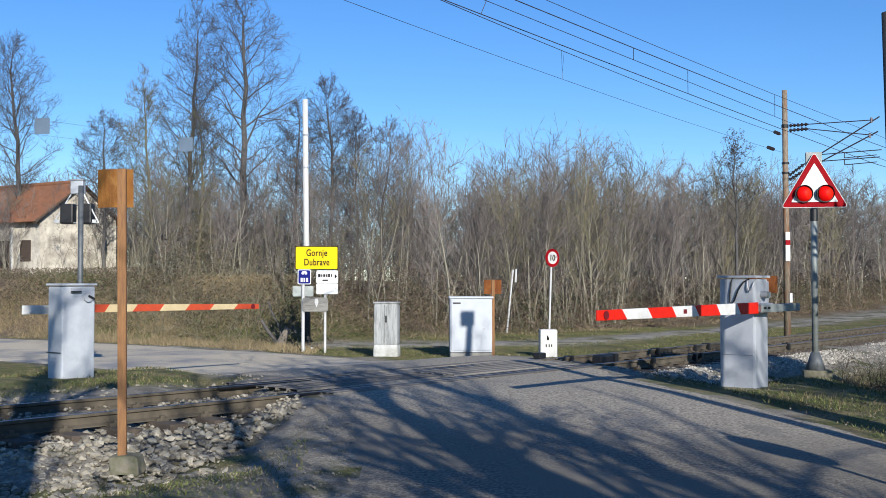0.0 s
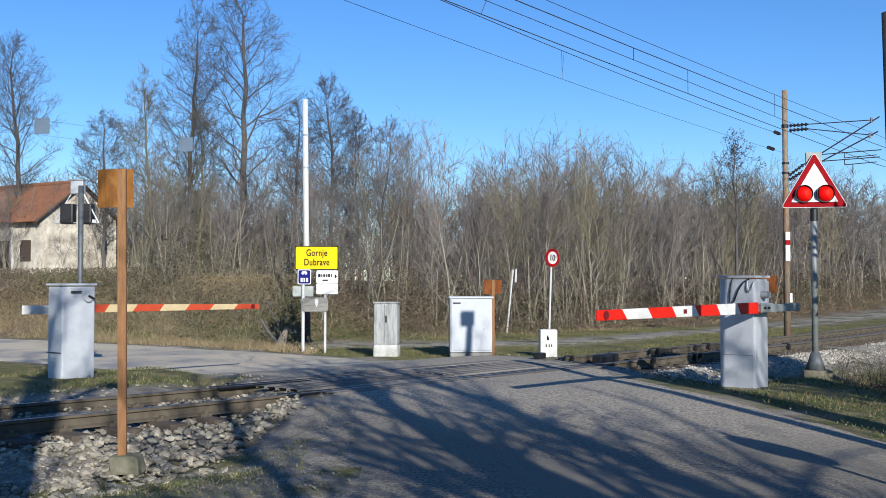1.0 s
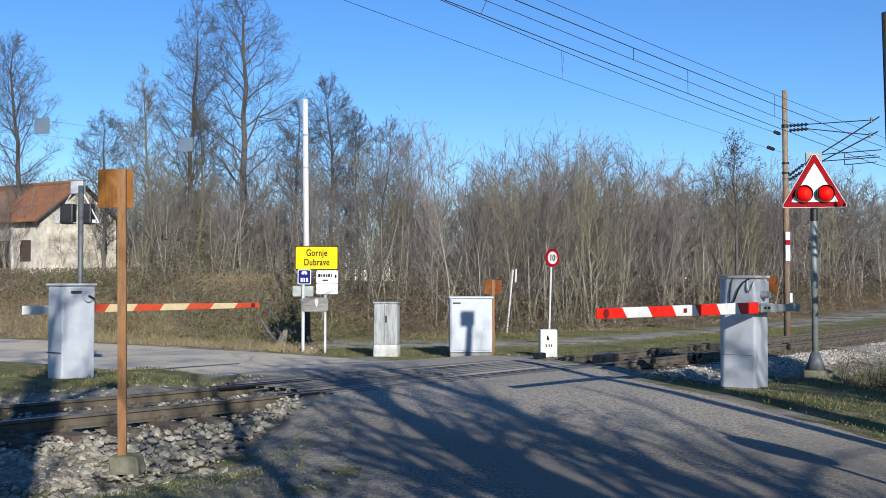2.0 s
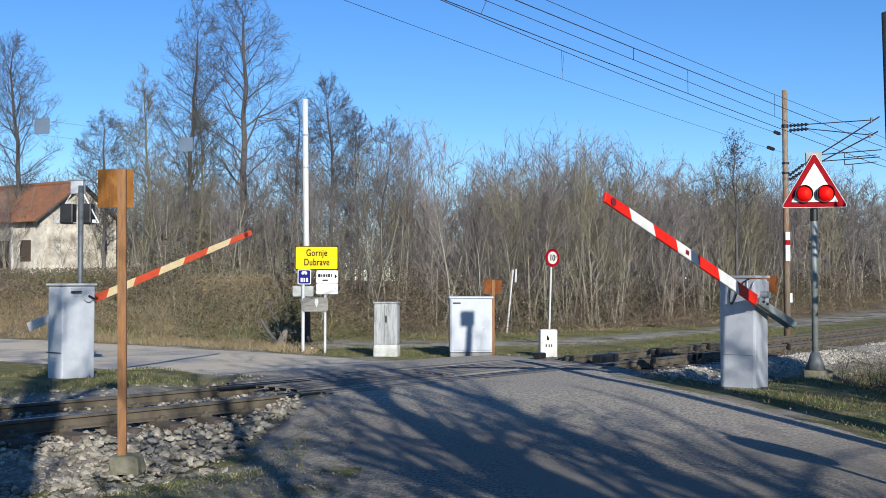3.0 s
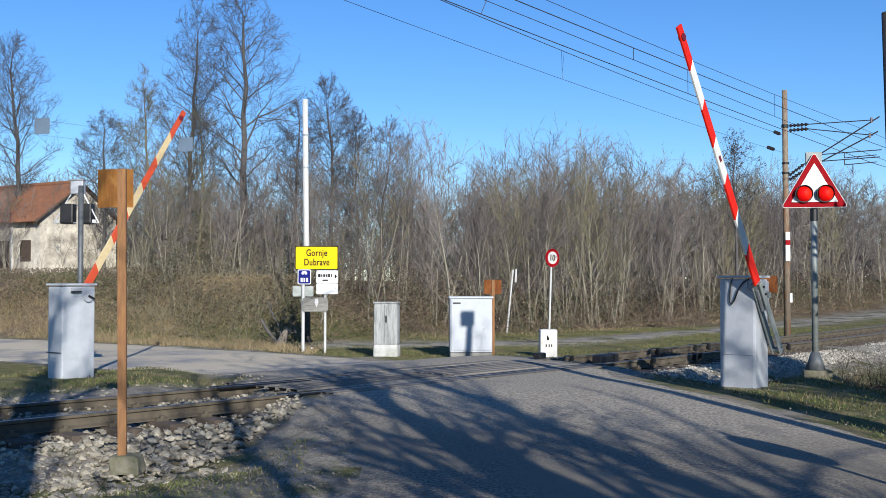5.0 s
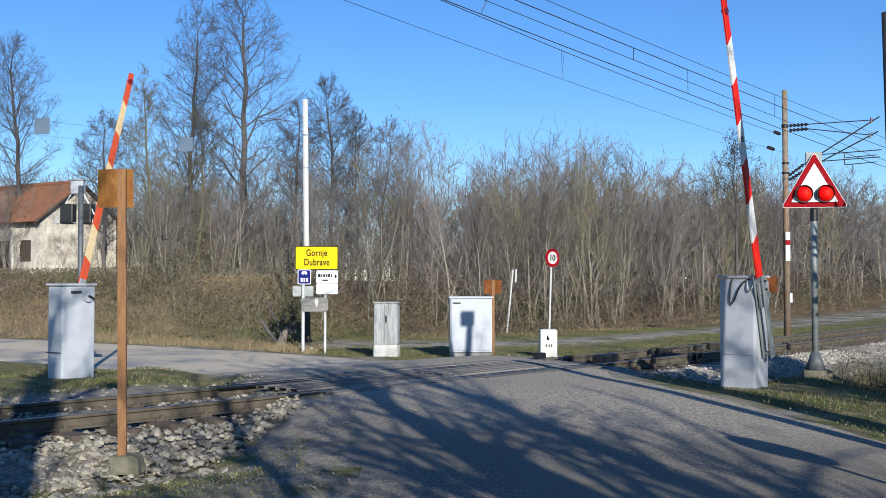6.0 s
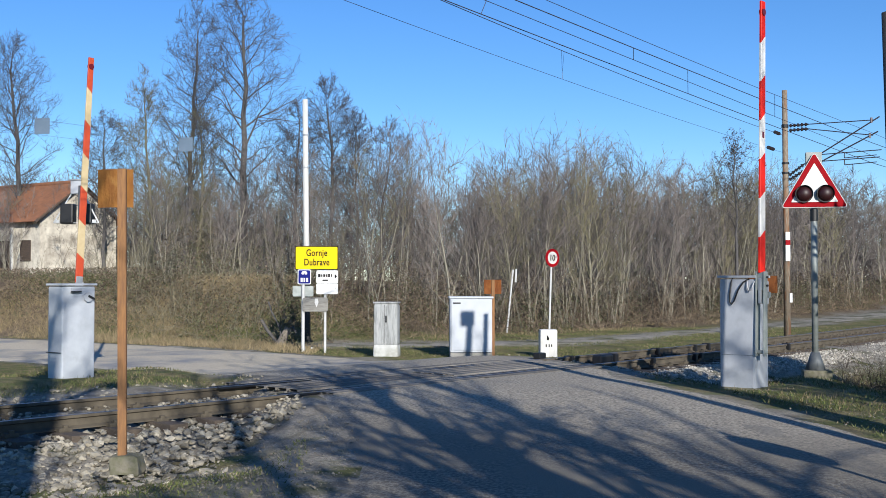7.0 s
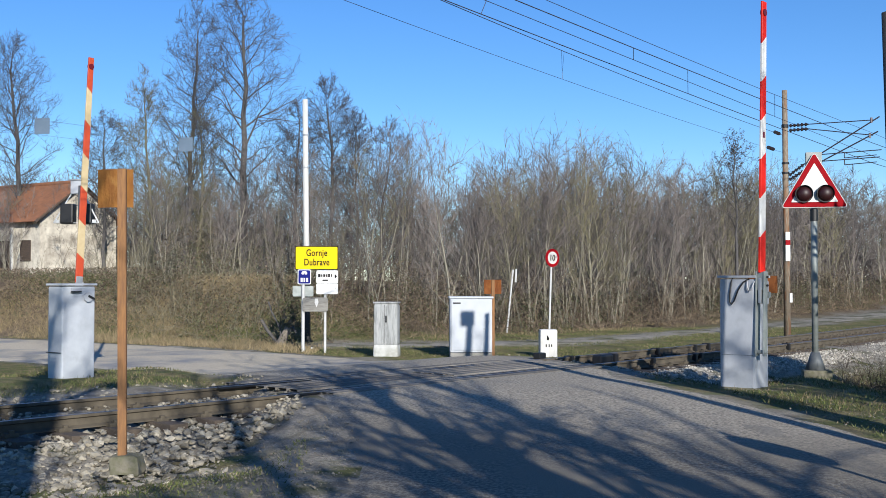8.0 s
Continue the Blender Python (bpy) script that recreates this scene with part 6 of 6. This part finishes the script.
# ---- house on the bank ----
M_PLASTER = mat("stained_white_plaster", (0.66, 0.61, 0.50), 0.9, col2=(0.36, 0.32, 0.26), scale=1.9, bump=0.25, bump_scale=12, col3=(0.19, 0.165, 0.13), scale3=1.3, mix3=(0.52, 0.68))
M_TILE = mat("old_roof_tile", (0.264, 0.116, 0.056), 0.85, col2=(0.192, 0.084, 0.044), scale=6, col3=(0.32, 0.136, 0.064), scale3=1.2, bump=0.2)
M_OLDWOOD = mat("dark_old_timber", (0.08, 0.056, 0.04), 0.9, col2=(0.048, 0.036, 0.028), scale=7, stretch=(1, 1, 5), bump=0.2)


def make_house():
    """Local x along the gable wall, local y along the ridge, away from it."""
    yaw = 55
    th = empty("house", pose(-17.1, 48.0, 1.25, 0, 0, yaw))
    tagged(th, "old white plastered house with a brown tiled gable roof", "house")
    W, L_, E, R = 4.0, 8.0, 2.95, 4.45
    gable = [(0, 0), (W, 0), (W, E), (W / 2, R), (0, E)]
    part("gable_wall", prism(gable, 0.3, m=Matrix.Translation((0, 0.15, 0))), M_PLASTER, th, "stained white plaster gable wall")
    part("side_wall", box(0.3, L_ - 0.3, E, at=(0.15, 0.3 + (L_ - 0.3) / 2, E / 2)), M_PLASTER, th, "stained white plaster side wall")
    part("side_wall", box(0.3, L_ - 0.3, E, at=(W - 0.15, 0.3 + (L_ - 0.3) / 2, E / 2)), M_PLASTER, th)
    part("back_wall", prism(gable, 0.3, m=Matrix.Translation((0, L_ + 0.15, 0))), M_PLASTER, th)
    part("door", box(0.08, 1.0, 2.0, at=(-0.03, 2.6, 1.0)), M_OLDWOOD, th, "dark timber door")
    part("door", box(0.08, 1.5, 2.3, at=(-0.03, 5.2, 1.15)), M_OLDWOOD, th, "dark timber barn door")
    part("door_post", box(0.10, 0.12, 2.6, at=(-0.05, 3.3, 1.3)), M_POSTWHITE, th, "pale wooden post")
    part("door_post", box(0.10, 0.12, 2.6, at=(-0.05, 1.9, 1.3)), M_POSTWHITE, th, "pale wooden post")
    part("window", box(0.05, 0.7, 0.9, at=(-0.02, 0.95, 1.55)), M_OLDWOOD, th, "small dark window")
    rise, run = R - E, W / 2
    ln = math.hypot(rise, run) + 0.45
    ang = math.atan2(rise, run)
    for sgn in (0, 1):
        roof = part("roof_slope", box(0.1, L_, 0.06, at=(W / 2, L_ / 2 + 0.15, R - 0.02)), M_OLDWOOD, th, "weathered brown roof tiles in courses")
        n = 14
        for i in range(n):
            d0 = ln * i / n
            m = Matrix.Translation((W / 2, L_ / 2 + 0.15, R + 0.10)) @ Matrix.Rotation(math.pi * sgn, 4, 'Z') @ Matrix.Rotation(ang, 4, 'Y')
            part("tile_course", box(ln / n + 0.05, L_ + 0.8, 0.035, m=m @ Matrix.Translation((d0 + ln / n / 2, 0, 0.0)) @ Matrix.Rotation(radians(5), 4, 'Y')), M_TILE, roof)
    part("ridge", tube((W / 2, -0.25, R + 0.16), (W / 2, L_ + 0.5, R + 0.16), 0.09, n=8), M_TILE, th, "ridge tiles")
    for sgn in (-1, 1):
        part("verge_board", tube((W / 2, -0.22, R + 0.05), (W / 2 + sgn * (run + 0.38), -0.22, E - 0.22), 0.06, n=6), M_OLDWOOD, th, "dark verge board")


make_house()


# ---- small things on the track ----
def make_track_box(name, s, u, size, z, label, yaw=0):
    x, y, th = track_point(s, u)
    o = empty(name, pose(x, y, z, 0, 0, math.degrees(th) + yaw))
    tagged(o, label, "track equipment")
    part("housing", box(*size, at=(0, 0, size[2] / 2), bevel=min(size) * 0.18), M_BLACK, o)
    part("foot", box(size[0] * 0.25, size[1] * 1.2, 0.10, at=(-size[0] * 0.3, 0, -0.04)), M_RAIL, o)
    part("foot", box(size[0] * 0.25, size[1] * 1.2, 0.10, at=(size[0] * 0.3, 0, -0.04)), M_RAIL, o)


make_track_box("rail_detector", 5.62, 0.98, (0.22, 0.16, 0.12), -0.02, "black rail detector box clamped beside the rail")
make_track_box("switch_box", 6.75, 0.25, (0.46, 0.22, 0.21), -0.17, "black equipment box between the rails")
make_track_box("cable_coil", 7.30, 0.35, (0.12, 0.20, 0.20), -0.17, "dark coil of cable beside the equipment box")
for s_, u_ in ((6.30, 0.75), (9.75, 0.75), (11.55, 0.75), (12.25, 0.75), (6.88, -0.75), (8.60, -0.75), (8.85, -0.75), (13.4, -0.75)):
    make_track_box("rail_clamp", s_, u_, (0.075, 0.20, 0.17), -0.155, "dark iron clamp on the rail")


# ---- small things beside the road ----
def make_stump():
    th = empty("tree_stump", pose(-4.95, 34.0, -0.42))
    tagged(th, "leaning broken tree stump with a dark dead branch", "stump")
    part("trunk", tube((0.05, 0, -0.05), (0.32, 0.0, 0.52), 0.16, 0.10, n=10), M_WOOD, th, "pale weathered stump")
    bent_part("branch", [(0.0, 0.0, 0.0), (-0.12, 0.02, 0.2), (-0.3, 0.0, 0.42), (-0.5, 0.03, 0.75)], 0.055, M_BARK_DARK, th, "dark dead branch")
    bent_part("branch", [(0.1, 0.0, 0.1), (0.05, 0.1, 0.5), (-0.2, 0.1, 1.0), (-0.3, 0.1, 1.3)], 0.025, M_BARK_DARK, th)
    bent_part("branch", [(0.28, 0.0, 0.45), (0.45, 0.0, 0.55), (0.55, 0.05, 0.35)], 0.03, M_BARK_DARK, th)


make_stump()


def make_rock(at, r, label):
    v, f = STONES[int(abs(at[0]) * 10) % len(STONES)]
    o = new("white_stone", np_mesh("white_stone", v * r, f, M_SIGNWHITE))
    o.matrix_basis = pose(*at, 0, 0, 30)
    tagged(o, label, "stone")


make_rock((-3.95, 32.2, -0.42), 0.06, "small pale stone beside the sign posts")
make_rock((-3.75, 32.5, -0.42), 0.045, "small pale stone beside the sign posts")


def make_plank():
    x, y, a = track_point(9.3, 2.3)
    th = empty("loose_board", pose(x, y, ground_z(x, y) + 0.03, 0, 0, 8))
    tagged(th, "loose pale wooden board lying beside the track", "board")
    part("board", box(0.5, 0.14, 0.05, at=(0, 0, 0.02), bevel=0.008), M_CREAM, th)


make_plank()


M_PATCH = mat("worn_patch", (0.16, 0.144, 0.116), 0.9, col2=(0.288, 0.26, 0.212), scale=22, bump=0.5, bump_scale=50)


def make_patch(cx, cy, rx, ry, yaw, label):
    """A thin repair patch on the asphalt with an uneven outline."""
    n = 28
    c, s = math.cos(radians(yaw)), math.sin(radians(yaw))
    V = []
    for k in range(n):
        a = 2 * math.pi * k / n
        w = 1 + 0.18 * math.sin(3 * a + 1) + 0.08 * math.sin(7 * a)
        for q in (1.0, 0.5):
            dx, dy = rx * w * q * math.cos(a), ry * w * q * math.sin(a)
            V.append((cx + dx * c - dy * s, cy + dx * s + dy * c))
    V.append((cx, cy))
    V = np.array(V)
    z = heights(V[:, 0], V[:, 1]) + 0.022
    z[0:2 * n:2] -= 0.012
    F = []
    for k in range(n):
        k2 = (k + 1) % n
        F += [(2 * k, 2 * k2, 2 * k2 + 1), (2 * k, 2 * k2 + 1, 2 * k + 1), (2 * k + 1, 2 * k2 + 1, 2 * n)]
    o = new("asphalt_patch", np_mesh("asphalt_patch", np.column_stack([V, z]), F, M_PATCH, True))
    tagged(o, label, "road patch", kind="structure")


make_patch(3.45, 12.2, 0.18, 0.45, 10, "pale worn repair patch in the asphalt")


# ---- repeats share a group ----
GROUPS = {"barrier_gate": "barriers of the crossing", "warning_signal": "warning signals of the crossing", "rusty_sign_post": "rusty posts beside the track",
          "hanging_plate": "plates of the height gauge", "gauge_wire": "wires of the height gauge", "overhead_wire": "wires of the overhead line",
          "dropper": "droppers of the overhead line", "strain_insulator": "insulators of the overhead line", "cantilever": "cantilevers on the mast",
          "bare_tree": "tall trees in the woods", "roadside_tree": "trees along the road", "rail_clamp": "clamps on the rails",
          "white_stone": "stones beside the sign", "marker_stake": "stakes at the thicket"}
for ob in [o for o in scene.objects if o.parent is None]:
    g = GROUPS.get(ob.name.split(".")[0])
    if g:
        tagged(ob, group=g)


# ---- what moves ----
def motions():
    right = [(0.0, -0.3), (1.9, -0.3), (2.1, 0.9), (2.4, 6.4), (2.8, 14.6), (3.0, 18.8), (3.5, 28.6), (4.0, 38.9), (4.5, 48.3), (5.0, 58.2), (5.5, 67.4), (6.0, 75.8), (6.5, 83.8), (6.8, 88.8), (7.0, 91.3), (7.2, 91.9), (8.0, 91.8)]
    walk(BOOM_R, [(t, pose(-0.013, 0.08, 1.303, 0, -a, -3.78)) for t, a in right])
    left = [(0.0, -0.4), (1.9, -0.4), (2.1, 0.9), (2.4, 7.2), (2.8, 15.7), (3.0, 19.8), (3.5, 29.8), (4.0, 39.7), (4.5, 49.0), (5.0, 58.0), (5.5, 67.0), (6.0, 75.5), (6.5, 83.6), (6.8, 86.6), (7.0, 87.0), (8.0, 87.0)]
    walk(BOOM_L, [(t, pose(-0.217, 0.078, 1.30, 0, -a, -4.15)) for t, a in left])

    # the half-lit lenses turn in place of flashing, and stay turned away once the road is open
    def turn(t, phase):
        if t > 6.85:
            return 180.0 if t > 6.95 else 130.0
        return 135.0 * (0.5 - 0.5 * math.cos(2 * math.pi * (t - phase))) ** 1.9
    for lamp, phase in zip(LAMPS_R, (0.75, 0.25)):
        at = lamp.matrix_basis.translation.copy()
        rows, prev = [], None
        for k in range(81):
            a = turn(k / 10, phase)
            if k / 10 > 6.6:
                a = max(a, min(180.0, (k / 10 - 6.6) * 300)) if k / 10 < 7.2 else 180.0
            rows.append((k / 10, Matrix.Translation(at) @ Matrix.Rotation(radians(a), 4, 'Z')))
        walk(lamp, rows)


motions()
